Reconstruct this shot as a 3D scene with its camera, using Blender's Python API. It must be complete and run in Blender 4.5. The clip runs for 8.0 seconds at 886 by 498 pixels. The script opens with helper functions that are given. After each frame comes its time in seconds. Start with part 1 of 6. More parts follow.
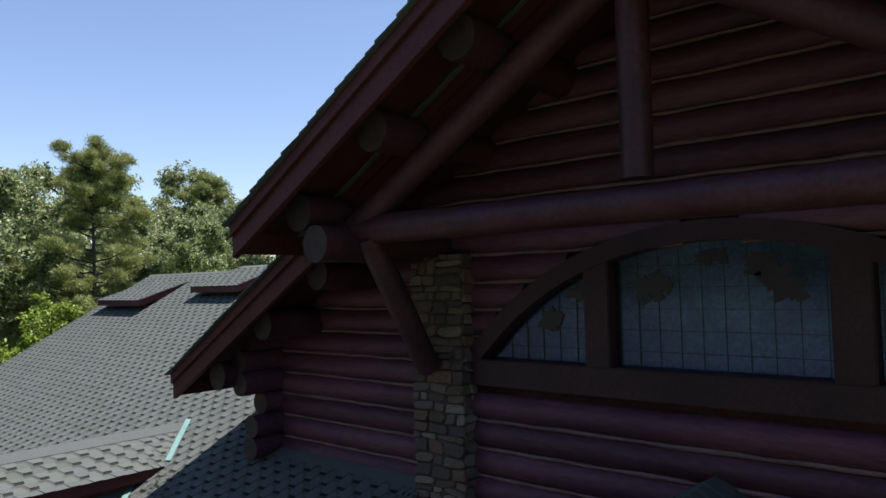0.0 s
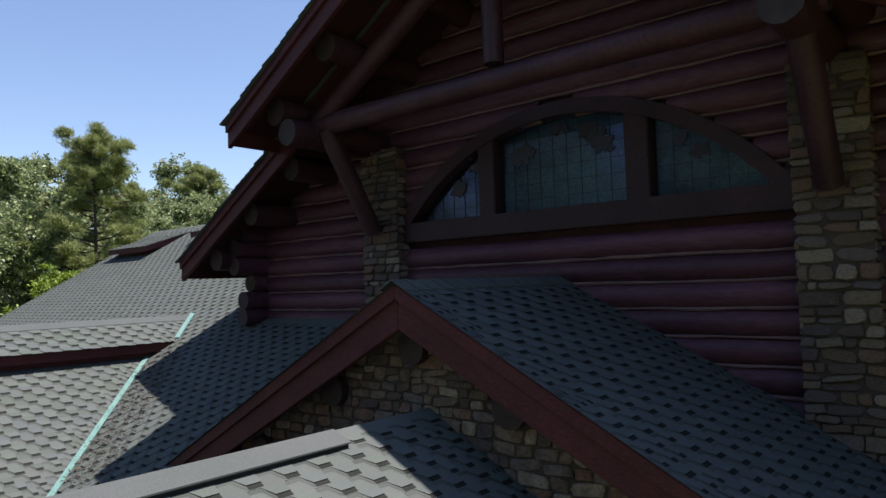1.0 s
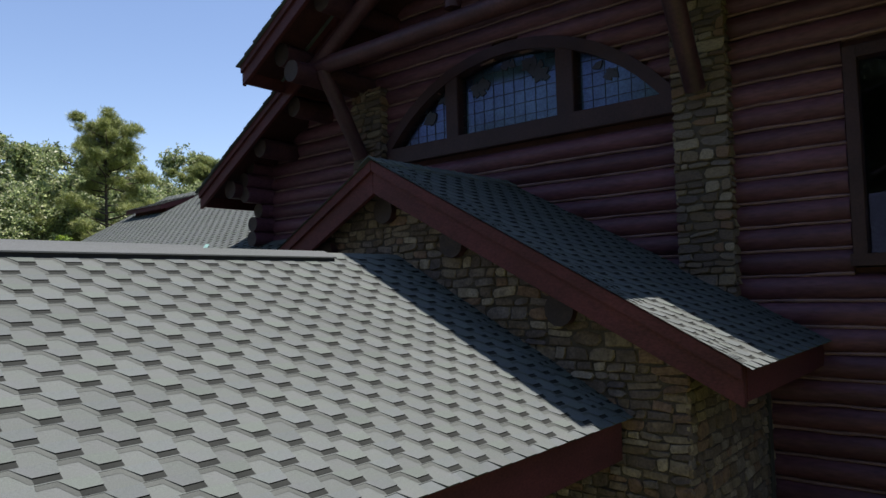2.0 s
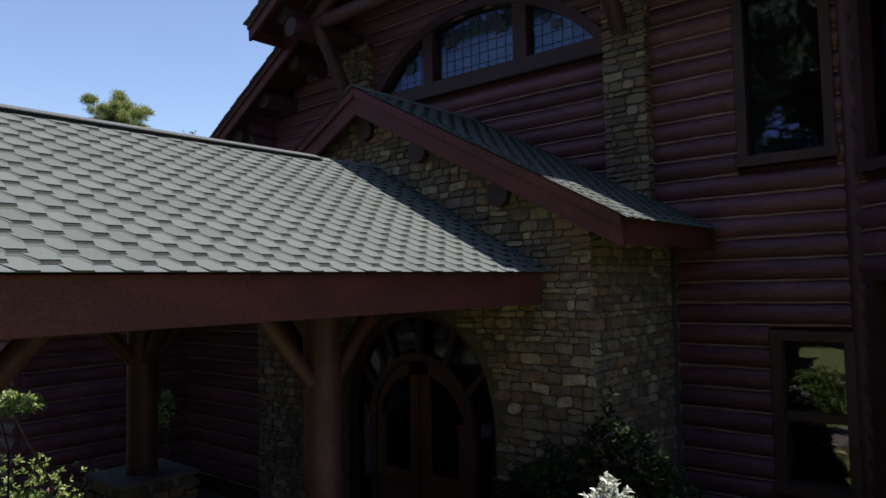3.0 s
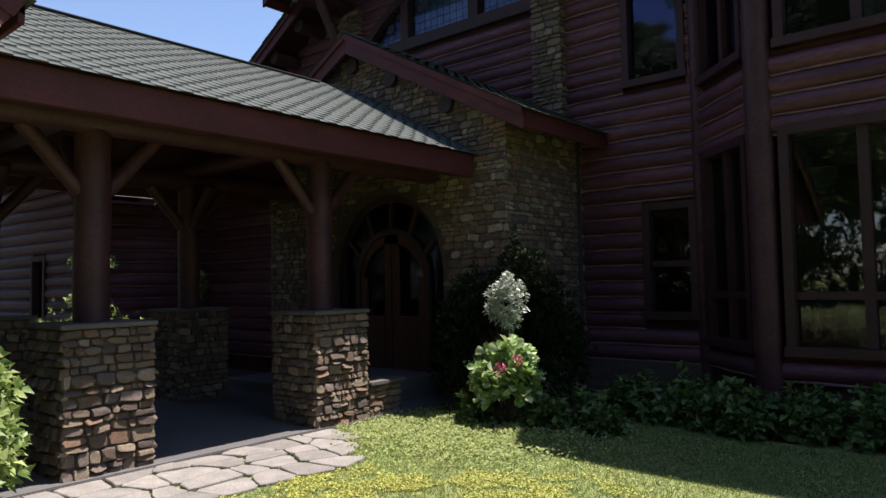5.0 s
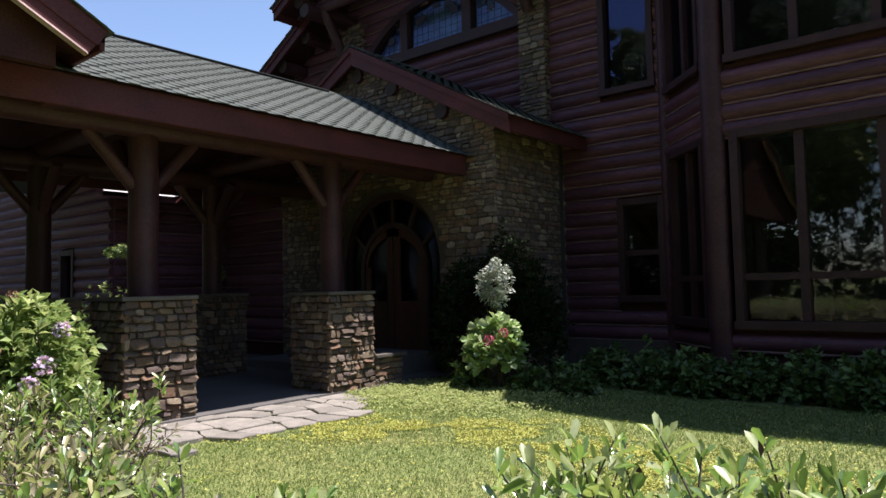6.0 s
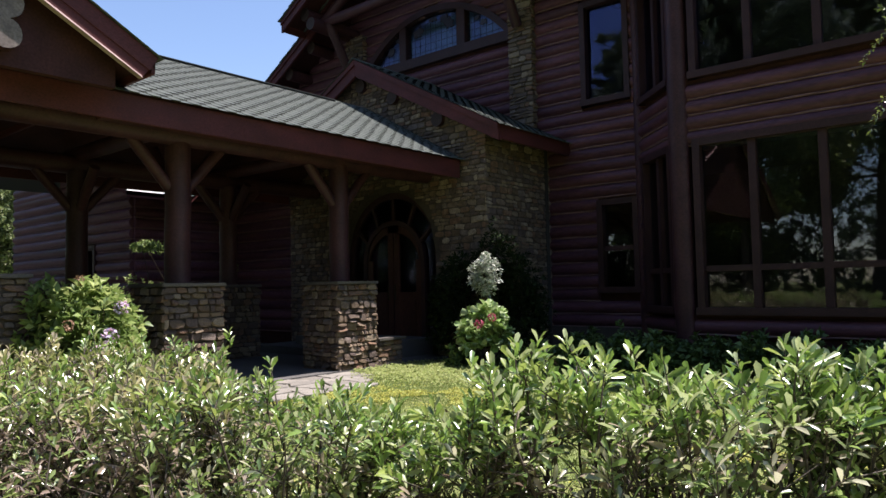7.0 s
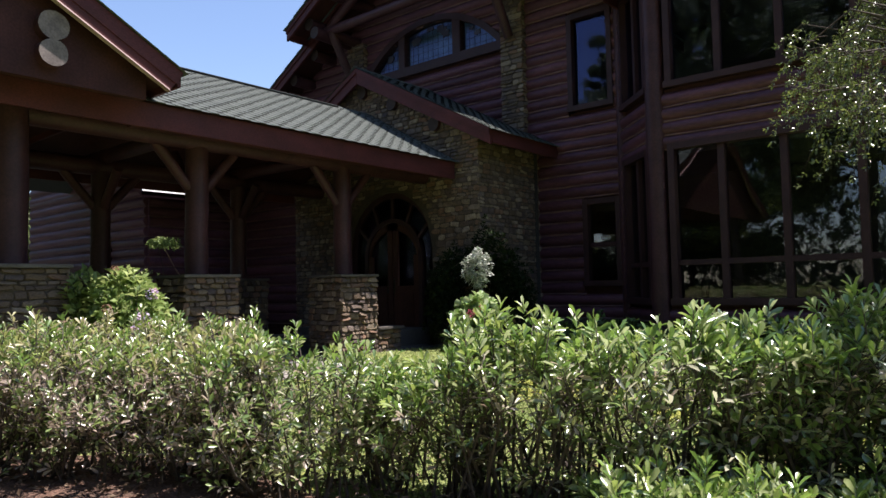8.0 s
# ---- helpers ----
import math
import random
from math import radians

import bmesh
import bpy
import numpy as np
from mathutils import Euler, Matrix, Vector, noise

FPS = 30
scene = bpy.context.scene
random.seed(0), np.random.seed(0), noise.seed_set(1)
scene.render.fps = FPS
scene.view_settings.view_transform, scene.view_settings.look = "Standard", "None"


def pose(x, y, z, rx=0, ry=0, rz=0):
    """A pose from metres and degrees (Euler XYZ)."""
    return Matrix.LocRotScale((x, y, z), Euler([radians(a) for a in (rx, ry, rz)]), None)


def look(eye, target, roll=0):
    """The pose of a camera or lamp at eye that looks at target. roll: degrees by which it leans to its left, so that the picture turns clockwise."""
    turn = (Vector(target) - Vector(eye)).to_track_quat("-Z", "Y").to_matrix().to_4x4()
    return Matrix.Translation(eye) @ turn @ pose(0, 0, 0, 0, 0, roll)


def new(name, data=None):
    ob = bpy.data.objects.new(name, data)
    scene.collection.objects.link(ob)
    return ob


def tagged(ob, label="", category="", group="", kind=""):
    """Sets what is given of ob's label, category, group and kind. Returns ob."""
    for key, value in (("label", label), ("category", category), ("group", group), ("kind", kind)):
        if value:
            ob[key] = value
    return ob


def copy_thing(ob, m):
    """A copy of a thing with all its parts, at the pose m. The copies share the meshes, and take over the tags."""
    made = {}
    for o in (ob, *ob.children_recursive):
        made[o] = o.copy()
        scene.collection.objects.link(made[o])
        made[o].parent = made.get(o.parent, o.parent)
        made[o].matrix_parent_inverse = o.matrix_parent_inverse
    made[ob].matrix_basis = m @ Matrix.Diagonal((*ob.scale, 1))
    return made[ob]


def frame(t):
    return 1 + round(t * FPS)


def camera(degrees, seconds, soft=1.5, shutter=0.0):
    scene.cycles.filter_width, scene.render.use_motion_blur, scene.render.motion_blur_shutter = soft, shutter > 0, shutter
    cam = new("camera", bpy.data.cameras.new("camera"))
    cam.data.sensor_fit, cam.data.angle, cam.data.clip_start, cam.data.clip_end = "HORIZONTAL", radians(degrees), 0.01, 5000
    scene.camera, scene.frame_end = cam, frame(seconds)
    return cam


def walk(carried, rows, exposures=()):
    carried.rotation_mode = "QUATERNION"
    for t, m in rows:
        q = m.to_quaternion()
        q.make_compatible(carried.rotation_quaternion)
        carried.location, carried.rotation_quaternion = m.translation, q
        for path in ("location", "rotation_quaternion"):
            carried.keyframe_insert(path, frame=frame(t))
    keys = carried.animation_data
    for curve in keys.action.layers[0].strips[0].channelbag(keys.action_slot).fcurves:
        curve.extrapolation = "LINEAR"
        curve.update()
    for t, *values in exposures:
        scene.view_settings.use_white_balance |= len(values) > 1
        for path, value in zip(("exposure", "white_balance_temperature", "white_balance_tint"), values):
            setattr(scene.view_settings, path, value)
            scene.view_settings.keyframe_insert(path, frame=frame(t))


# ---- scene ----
cam = camera(65.2, 8.0)
PATH = [
    (0, (-0.589, 0.774, 7.041), (-1.883, 2.296, 7.136), -1.4),
    (0.5, (0.36, 0.197, 6.332), (-0.93, 1.723, 6.413), -1.9),
    (1, (1.202, -0.422, 5.661), (-0.079, 1.111, 5.764), -1.9),
    (1.5, (1.907, -1.0, 5.009), (0.625, 0.531, 5.122), -1.7),
    (2.8, (3.513, -2.206, 3.544), (2.228, -0.677, 3.645), -1.3),
    (3, (3.773, -2.376, 3.306), (2.483, -0.852, 3.409), -1.3),
    (3.5, (4.339, -2.823, 2.707), (3.053, -1.296, 2.816), -1.2),
    (4, (4.967, -3.249, 2.263), (3.676, -1.725, 2.369), -1.0),
    (4.5, (5.506, -3.709, 1.897), (4.213, -2.187, 1.995), -1.1),
    (6, (6.742, -5.075, 1.381), (5.456, -3.547, 1.49), -1.3),
    (6.5, (7.136, -5.553, 1.325), (5.855, -4.021, 1.43), -1.2),
    (7, (7.486, -5.961, 1.246), (6.209, -4.425, 1.353), -1.2),
    (7.5, (7.826, -6.292, 1.191), (6.547, -4.758, 1.299), -1.1),
    (8, (8.11, -6.601, 1.118), (6.834, -5.065, 1.226), -1.2),
]

walk(cam, [(t, look(eye, target, roll)) for t, eye, target, roll in PATH], exposures=((0.0, 0.92, 6500, 18), (3.0, 0.92, 6500, 18), (4.5, 1.06, 6500, 18), (6.0, 1.1, 6500, 18), (8.0, 1.15, 6500, 18)))

# ---- world, sun, exposure ----
SUN = Vector((0.84, 1.2, 4.18)).normalized()
world = bpy.data.worlds.new("world")
scene.world = world
world.use_nodes = True
wn = world.node_tree
sky = wn.nodes.new("ShaderNodeTexSky")
sky.sky_type, sky.sun_disc = "NISHITA", False
sky.sun_elevation, sky.sun_rotation = math.asin(SUN.z), math.atan2(SUN.x, SUN.y)
sky.air_density, sky.dust_density, sky.ozone_density = 1.0, 0.3, 2.2
wn.links.new(sky.outputs[0], wn.nodes["Background"].inputs[0])
wn.nodes["Background"].inputs[1].default_value = 0.096
sun_data = bpy.data.lights.new("sun", "SUN")
sun_data.energy, sun_data.angle, sun_data.color = 5.0, radians(0.53), (1.0, 0.955, 0.89)
sun = new("sun", sun_data)
sun.matrix_world = look(SUN * 60, (0, 0, 0))


# ---- materials ----
def mat(name, base, rough=0.7, second=None, scale=4.0, fine=60.0, bump=0.2, dist=0.01, vary=0.0, island=False,
        metallic=0.0, stretch=(1, 1, 1), mix_lo=0.35, mix_hi=0.65, spec=0.5, speck=0.12, sheen=None, transmit=0.0):
    m = bpy.data.materials.new(name)
    m.use_nodes = True
    n, l = m.node_tree.nodes, m.node_tree.links
    b = n["Principled BSDF"]
    b.inputs["Roughness"].default_value = rough
    b.inputs["Metallic"].default_value = metallic
    b.inputs["Specular IOR Level"].default_value = spec
    tc = n.new("ShaderNodeTexCoord")
    mp = n.new("ShaderNodeMapping")
    mp.inputs["Scale"].default_value = stretch
    l.new(tc.outputs["Object"], mp.inputs["Vector"])
    big = n.new("ShaderNodeTexNoise")
    big.inputs["Scale"].default_value, big.inputs["Detail"].default_value = scale, 4.0
    small = n.new("ShaderNodeTexNoise")
    small.inputs["Scale"].default_value, small.inputs["Detail"].default_value = fine, 3.0
    for x in (big, small):
        l.new(mp.outputs[0], x.inputs["Vector"])
    ramp = n.new("ShaderNodeMapRange")
    ramp.inputs["From Min"].default_value, ramp.inputs["From Max"].default_value = mix_lo, mix_hi
    l.new(big.outputs[0], ramp.inputs["Value"])
    mix = n.new("ShaderNodeMix")
    mix.data_type = "RGBA"
    second = second or [c * 0.72 for c in base]
    mix.inputs[6].default_value = (*base, 1)
    mix.inputs[7].default_value = (*second, 1)
    l.new(ramp.outputs[0], mix.inputs[0])
    # grain: fine light and dark specks
    gr = n.new("ShaderNodeMapRange")
    gr.inputs["From Min"].default_value, gr.inputs["From Max"].default_value = 0.3, 0.7
    gr.inputs["To Min"].default_value, gr.inputs["To Max"].default_value = 1 - speck * 2, 1 + speck * 2
    l.new(small.outputs[0], gr.inputs["Value"])
    hsv = n.new("ShaderNodeHueSaturation")
    l.new(mix.outputs[2], hsv.inputs["Color"])
    if vary:
        src = n.new("ShaderNodeNewGeometry").outputs["Random Per Island"] if island else n.new("ShaderNodeObjectInfo").outputs["Random"]
        vr = n.new("ShaderNodeMapRange")
        vr.inputs["To Min"].default_value, vr.inputs["To Max"].default_value = 1 - vary, 1 + vary
        l.new(src, vr.inputs["Value"])
        mul = n.new("ShaderNodeMath")
        mul.operation = "MULTIPLY"
        l.new(vr.outputs[0], mul.inputs[0])
        l.new(gr.outputs[0], mul.inputs[1])
        l.new(mul.outputs[0], hsv.inputs["Value"])
    else:
        l.new(gr.outputs[0], hsv.inputs["Value"])
    l.new(hsv.outputs[0], b.inputs["Base Color"])
    if bump:
        bp = n.new("ShaderNodeBump")
        bp.inputs["Strength"].default_value, bp.inputs["Distance"].default_value = bump, dist
        l.new(small.outputs[0], bp.inputs["Height"])
        l.new(bp.outputs[0], b.inputs["Normal"])
    if transmit:
        tr = n.new("ShaderNodeBsdfTranslucent")
        l.new(hsv.outputs[0], tr.inputs["Color"])
        ms = n.new("ShaderNodeMixShader")
        ms.inputs[0].default_value = transmit
        l.new(b.outputs[0], ms.inputs[1])
        l.new(tr.outputs[0], ms.inputs[2])
        l.new(ms.outputs[0], n["Material Output"].inputs["Surface"])
    return m


def colours(m, stops, island=False):
    """Give a material a range of colours, one for each piece."""
    n, l = m.node_tree.nodes, m.node_tree.links
    hsv = next(x for x in n if x.type == "HUE_SAT")
    mix = next(x for x in n if x.type == "MIX")
    src = n.new("ShaderNodeNewGeometry").outputs["Random Per Island"] if island else n.new("ShaderNodeObjectInfo").outputs["Random"]
    cr = n.new("ShaderNodeValToRGB")
    cr.color_ramp.interpolation = "CONSTANT"
    while len(cr.color_ramp.elements) < len(stops):
        cr.color_ramp.elements.new(0.5)
    for i, c in enumerate(stops):
        cr.color_ramp.elements[i].position, cr.color_ramp.elements[i].color = i / len(stops), (*c, 1)
    l.new(src, cr.inputs[0])
    blend = n.new("ShaderNodeMix")
    blend.data_type, blend.blend_type = "RGBA", "MULTIPLY"
    blend.inputs[0].default_value = 1.0
    l.new(cr.outputs[0], blend.inputs[6])
    l.new(mix.outputs[2], blend.inputs[7])
    l.new(blend.outputs[2], hsv.inputs["Color"])
    return m


LOG = mat("stained_log", (0.115, 0.046, 0.06), 0.5, (0.078, 0.031, 0.044), 2.5, 26, 0.25, 0.006, 0.22, stretch=(0.35, 1, 1.6), spec=0.3)
BEAM = mat("peeled_log", (0.066, 0.026, 0.029), 0.5, (0.044, 0.0175, 0.0205), 3.0, 30, 0.3, 0.006, 0.15, spec=0.3)
# one end grain in two painted tones: sunlit on the porch, shaded elsewhere
SUNLITEND = mat("weathered_log_end", (0.21, 0.17, 0.155), 0.7, (0.12, 0.095, 0.085), 7.0, 45, 0.3, 0.006, 0.1)
LOGEND = mat("log_end_grain", (0.0446, 0.0273, 0.0223), 0.7, (0.0279, 0.0167, 0.0136), 7.0, 45, 0.3, 0.006, 0.2)
CHINK = mat("tan_chinking", (0.225, 0.128, 0.12), 0.8, (0.15, 0.083, 0.08), 5.0, 90, 0.2, 0.004)
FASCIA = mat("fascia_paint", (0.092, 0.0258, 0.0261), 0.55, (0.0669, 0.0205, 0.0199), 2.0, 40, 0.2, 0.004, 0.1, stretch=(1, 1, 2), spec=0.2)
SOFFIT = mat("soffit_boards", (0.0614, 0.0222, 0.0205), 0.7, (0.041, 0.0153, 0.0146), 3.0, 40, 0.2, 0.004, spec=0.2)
STONE_TONES = [(0.2, 0.138, 0.088), (0.155, 0.11, 0.082), (0.235, 0.17, 0.115), (0.128, 0.094, 0.08), (0.21, 0.125, 0.078), (0.172, 0.134, 0.11), (0.28, 0.22, 0.155), (0.19, 0.142, 0.095)]
STONE = colours(mat("field_stone", (1, 1, 1), 0.85, (0.62, 0.6, 0.58), 9.0, 45, 0.6, 0.012, 0.25, speck=0.14),
                STONE_TONES)
STONES = colours(mat("field_stone_mass", (1, 1, 1), 0.85, (0.62, 0.6, 0.58), 9.0, 45, 0.6, 0.012, 0.25, island=True, speck=0.14),
                 STONE_TONES, island=True)
MORTAR = mat("mortar", (0.085, 0.066, 0.052), 0.95, None, 8.0, 60, 0.5, 0.01)
CAP = mat("pillar_cap", (0.12, 0.105, 0.09), 0.8, None, 4.0, 60, 0.3, 0.006)
SHINGLE = mat("shingle_granules", (0.094, 0.107, 0.097), 0.92, (0.098, 0.106, 0.103), 5.0, 260, 0.5, 0.004, 0.09, speck=0.09, spec=0.08)
SHINGLES = mat("shingle_granules_mass", (0.094, 0.107, 0.097), 0.92, (0.098, 0.106, 0.103), 5.0, 260, 0.5, 0.004, 0.09, island=True, speck=0.09, spec=0.08)
TAB_TINTS = [(0.95, 1.01, 0.94), (0.98, 1.0, 1.04), (1.0, 1.01, 1.0), (0.97, 1.02, 0.97), (0.96, 0.98, 0.99)]
colours(SHINGLE, TAB_TINTS, island=True)
colours(SHINGLES, TAB_TINTS, island=True)
# butt nearly black, mid band darker: shade at the edges put into the colour
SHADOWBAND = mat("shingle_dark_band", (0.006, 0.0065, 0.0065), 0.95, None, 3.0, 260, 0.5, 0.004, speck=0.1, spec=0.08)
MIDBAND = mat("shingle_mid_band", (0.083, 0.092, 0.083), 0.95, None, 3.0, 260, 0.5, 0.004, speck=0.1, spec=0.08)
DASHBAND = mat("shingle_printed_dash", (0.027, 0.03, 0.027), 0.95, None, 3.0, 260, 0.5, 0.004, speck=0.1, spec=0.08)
RIDGE = mat("ridge_cap_granules", (0.090, 0.098, 0.097), 0.92, (0.082, 0.092, 0.088), 2.0, 200, 0.4, 0.004, spec=0.08)
VENTDARK = mat("ridge_vent_plastic", (0.012, 0.012, 0.013), 0.8, None, 3, 60, 0)
COPPER = mat("verdigris_copper", (0.10, 0.21, 0.185), 0.55, (0.14, 0.26, 0.23), 6.0, 50, 0.1, 0.003, metallic=0.15)
FRAME = mat("window_trim", (0.05, 0.022, 0.024), 0.5, (0.036, 0.016, 0.018), 3.0, 50, 0.15, 0.004, spec=0.3)
DOORWOOD = mat("door_wood", (0.095, 0.036, 0.027), 0.4, (0.066, 0.026, 0.02), 3.0, 40, 0.15, 0.004, stretch=(1, 1, 0.3), spec=0.2)
CONCRETE = mat("concrete", (0.105, 0.1, 0.096), 0.9, (0.085, 0.081, 0.078), 1.5, 60, 0.2, 0.005)
FLAG = mat("flagstone", (0.225, 0.205, 0.18), 0.85, (0.17, 0.158, 0.14), 5.0, 60, 0.35, 0.008, 0.18)
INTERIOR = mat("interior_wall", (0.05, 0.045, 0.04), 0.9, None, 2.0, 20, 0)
LEAD = mat("lead_came", (0.07, 0.08, 0.09), 0.35, None, 5, 60, 0, metallic=0.6)
METAL = mat("dark_bronze", (0.06, 0.045, 0.03), 0.4, None, 5, 60, 0.1, metallic=0.8)


# the default sheen paints the sky's blue into the reflection
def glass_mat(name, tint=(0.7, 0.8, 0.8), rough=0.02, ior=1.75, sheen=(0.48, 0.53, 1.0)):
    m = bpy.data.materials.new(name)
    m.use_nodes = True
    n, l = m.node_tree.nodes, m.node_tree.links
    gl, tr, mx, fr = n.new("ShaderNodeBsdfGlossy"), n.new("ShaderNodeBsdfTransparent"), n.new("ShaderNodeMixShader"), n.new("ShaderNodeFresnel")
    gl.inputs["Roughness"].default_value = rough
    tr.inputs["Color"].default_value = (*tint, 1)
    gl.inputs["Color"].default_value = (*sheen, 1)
    fr.inputs["IOR"].default_value = ior
    no, bp = n.new("ShaderNodeTexNoise"), n.new("ShaderNodeBump")
    no.inputs["Scale"].default_value = 1.3
    bp.inputs["Strength"].default_value, bp.inputs["Distance"].default_value = 0.08, 0.02
    l.new(no.outputs[0], bp.inputs["Height"])
    l.new(bp.outputs[0], gl.inputs["Normal"])
    l.new(fr.outputs[0], mx.inputs[0])
    l.new(tr.outputs[0], mx.inputs[1])
    l.new(gl.outputs[0], mx.inputs[2])
    l.new(mx.outputs[0], n["Material Output"].inputs["Surface"])
    return m


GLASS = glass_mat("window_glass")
LOWGLASS = glass_mat("clear_window_glass", ior=2.0, sheen=(0.8, 0.82, 0.86))
DOORGLASS = glass_mat("door_glass", (0.5, 0.55, 0.6), 0.05, 1.4)
LEADED = glass_mat("leaded_glass", (0.85, 0.9, 0.9), 0.12)


# ---- mesh building ----
class G:
    """A growing mesh of plain lists."""

    def __init__(self):
        self.v, self.f, self.m = [], [], []

    def add(self, verts, faces, mi=0):
        o = len(self.v)
        self.v += [tuple(p) for p in verts]
        self.f += [tuple(o + i for i in f) for f in faces]
        self.m += [mi] * len(faces)
        return self

    def hexa(self, p, mi=0):
        return self.add(p, [(0, 3, 2, 1), (4, 5, 6, 7), (0, 1, 5, 4), (1, 2, 6, 5), (2, 3, 7, 6), (3, 0, 4, 7)], mi)

    def box(self, x0, x1, y0, y1, z0, z1, mi=0):
        return self.hexa([(x0, y0, z0), (x1, y0, z0), (x1, y1, z0), (x0, y1, z0), (x0, y0, z1), (x1, y0, z1), (x1, y1, z1), (x0, y1, z1)], mi)

    def prism(self, poly, axis, a, b, mi=0):
        def at(p, w):
            return {"x": (w, p[0], p[1]), "y": (p[0], w, p[1]), "z": (p[0], p[1], w)}[axis]
        n = len(poly)
        sides = [(i, (i + 1) % n, n + (i + 1) % n, n + i) for i in range(n)]
        return self.add([at(p, a) for p in poly] + [at(p, b) for p in poly], [tuple(range(n))[::-1], tuple(range(n, 2 * n))] + sides, mi)

    def log(self, p0, p1, r0, r1=None, n=12, rings=5, wob=0.03, mi=0, cap=0, seed=0):
        p0, p1, r1 = Vector(p0), Vector(p1), r0 if r1 is None else r1
        d = (p1 - p0).normalized()
        a = d.orthogonal().normalized()
        b = d.cross(a)
        rnd = random.Random(seed * 7 + int(abs(p0.x * 131 + p0.y * 71 + p0.z * 37)))
        verts = []
        for i in range(rings):
            t = i / (rings - 1)
            c = p0.lerp(p1, t) + (a * rnd.uniform(-1, 1) + b * rnd.uniform(-1, 1)) * (wob * r0 * (0 < i < rings - 1))
            r = (r0 + (r1 - r0) * t) * (1 + rnd.uniform(-wob, wob))
            for k in range(n):
                w = 2 * math.pi * k / n
                verts.append(c + (a * math.cos(w) + b * math.sin(w)) * r * (1 + 0.02 * rnd.uniform(-1, 1)))
        faces = [(i * n + k, i * n + (k + 1) % n, (i + 1) * n + (k + 1) % n, (i + 1) * n + k) for i in range(rings - 1) for k in range(n)]
        o = len(verts)
        self.add(verts, faces, mi)
        return self.add(verts[:n] + verts[-n:], [tuple(range(n))[::-1], tuple(range(n, 2 * n))], cap)

    def mesh(self, name, mats, smooth=False, bevel=0.0):
        me = bpy.data.meshes.new(name)
        me.from_pydata(self.v, [], self.f)
        for m in mats if isinstance(mats, (list, tuple)) else [mats]:
            me.materials.append(m)
        me.polygons.foreach_set("material_index", self.m)
        if bevel:
            bm = bmesh.new()
            bm.from_mesh(me)
            bmesh.ops.remove_doubles(bm, verts=bm.verts, dist=0.0005)
            edges = [e for e in bm.edges if len(e.link_faces) == 2 and e.calc_face_angle(0) > 0.5]
            bmesh.ops.bevel(bm, geom=edges, offset=bevel, segments=2, affect="EDGES", clamp_overlap=True)
            bm.to_mesh(me)
            bm.free()
        if smooth:
            me.shade_smooth()
            me.set_sharp_from_angle(angle=radians(50))
        me.update()
        return me

    def part(self, name, mats, parent=None, label="", smooth=False, bevel=0.0):
        ob = new(name, self.mesh(name, mats, smooth, bevel))
        ob.parent = parent
        return tagged(ob, label)


def thing(name, label, category, group="", kind=""):
    return tagged(new(name), label, category, group, kind)


def piece(name, me, parent, m):
    ob = new(name, me)
    ob.parent = parent
    ob.matrix_local = m
    return ob


def frame_matrix(o, u, v, n):
    """Pose whose x, y, z run along u, v, n."""
    return Matrix(((u[0], v[0], n[0], o[0]), (u[1], v[1], n[1], o[1]), (u[2], v[2], n[2], o[2]), (0, 0, 0, 1)))


# ---- stones ----
def stone_mesh(seed):
    """A split ledge stone: uneven outline with chipped corners and a nearly flat face."""
    r = random.Random(seed)
    ring = []
    for x, y in ((-.5, -.5), (0, -.5), (.5, -.5), (.5, 0), (.5, .5), (0, .5), (-.5, .5), (-.5, 0)):
        corner = abs(x) + abs(y) > 0.9
        k = r.choice((r.uniform(0.68, 0.85), r.uniform(0.92, 1.0))) if corner else r.uniform(0.9, 1.04)
        ring.append((x * k * r.uniform(0.95, 1.03), y * k * r.uniform(0.9, 1.02)))
    tx, ty = r.uniform(-0.5, 0.5), r.uniform(-1.3, 0.0)
    top = [(x * 0.9 + r.uniform(-.02, .02), y * 0.84 + r.uniform(-.03, .03), 0.86 + x * tx + y * ty + r.uniform(-.05, .05)) for x, y in ring]
    mid = [(x, y, 0.5 + x * tx + y * ty + r.uniform(-0.08, 0.08)) for x, y in ring]
    low = [(x * 0.98, y * 0.98, -0.4) for x, y in ring]
    verts = low + mid + top + [(r.uniform(-.25, .25), r.uniform(-.2, .2), r.uniform(0.88, 1.02))]
    faces = []
    for i in range(8):
        j = (i + 1) % 8
        faces += [(i, j, 8 + j, 8 + i), (8 + i, 8 + j, 16 + j, 16 + i), (16 + i, 16 + j, 24)]
    return G().add(verts, faces)


STONE_G = [stone_mesh(i) for i in range(20)]
STONE_MESHES = [g.mesh("stone", STONE) for g in STONE_G]


def lay(width, height, rng, row=(0.06, 0.15), long=(0.11, 0.36)):
    """Courses of ledge stone over a face: centre, size of each stone."""
    out, y = [], 0.0
    while y < height - 0.02:
        h = min(rng.uniform(*row), height - y)
        if height - y - h < 0.04:
            h = height - y
        x = 0.0
        while x < width - 0.01:
            w = rng.uniform(*long) * (0.75 + h * 3)
            if width - x - w < 0.08:
                w = width - x
            if h > 0.115 and w < 0.3 and rng.random() < 0.35:
                a = rng.uniform(0.4, 0.6)
                out += [(x + w / 2, y + h * a / 2, w, h * a), (x + w / 2, y + h * (1 + a) / 2, w, h * (1 - a))]
            else:
                out.append((x + w / 2, y + h / 2, w, h))
            x += w
        y += h
    return out


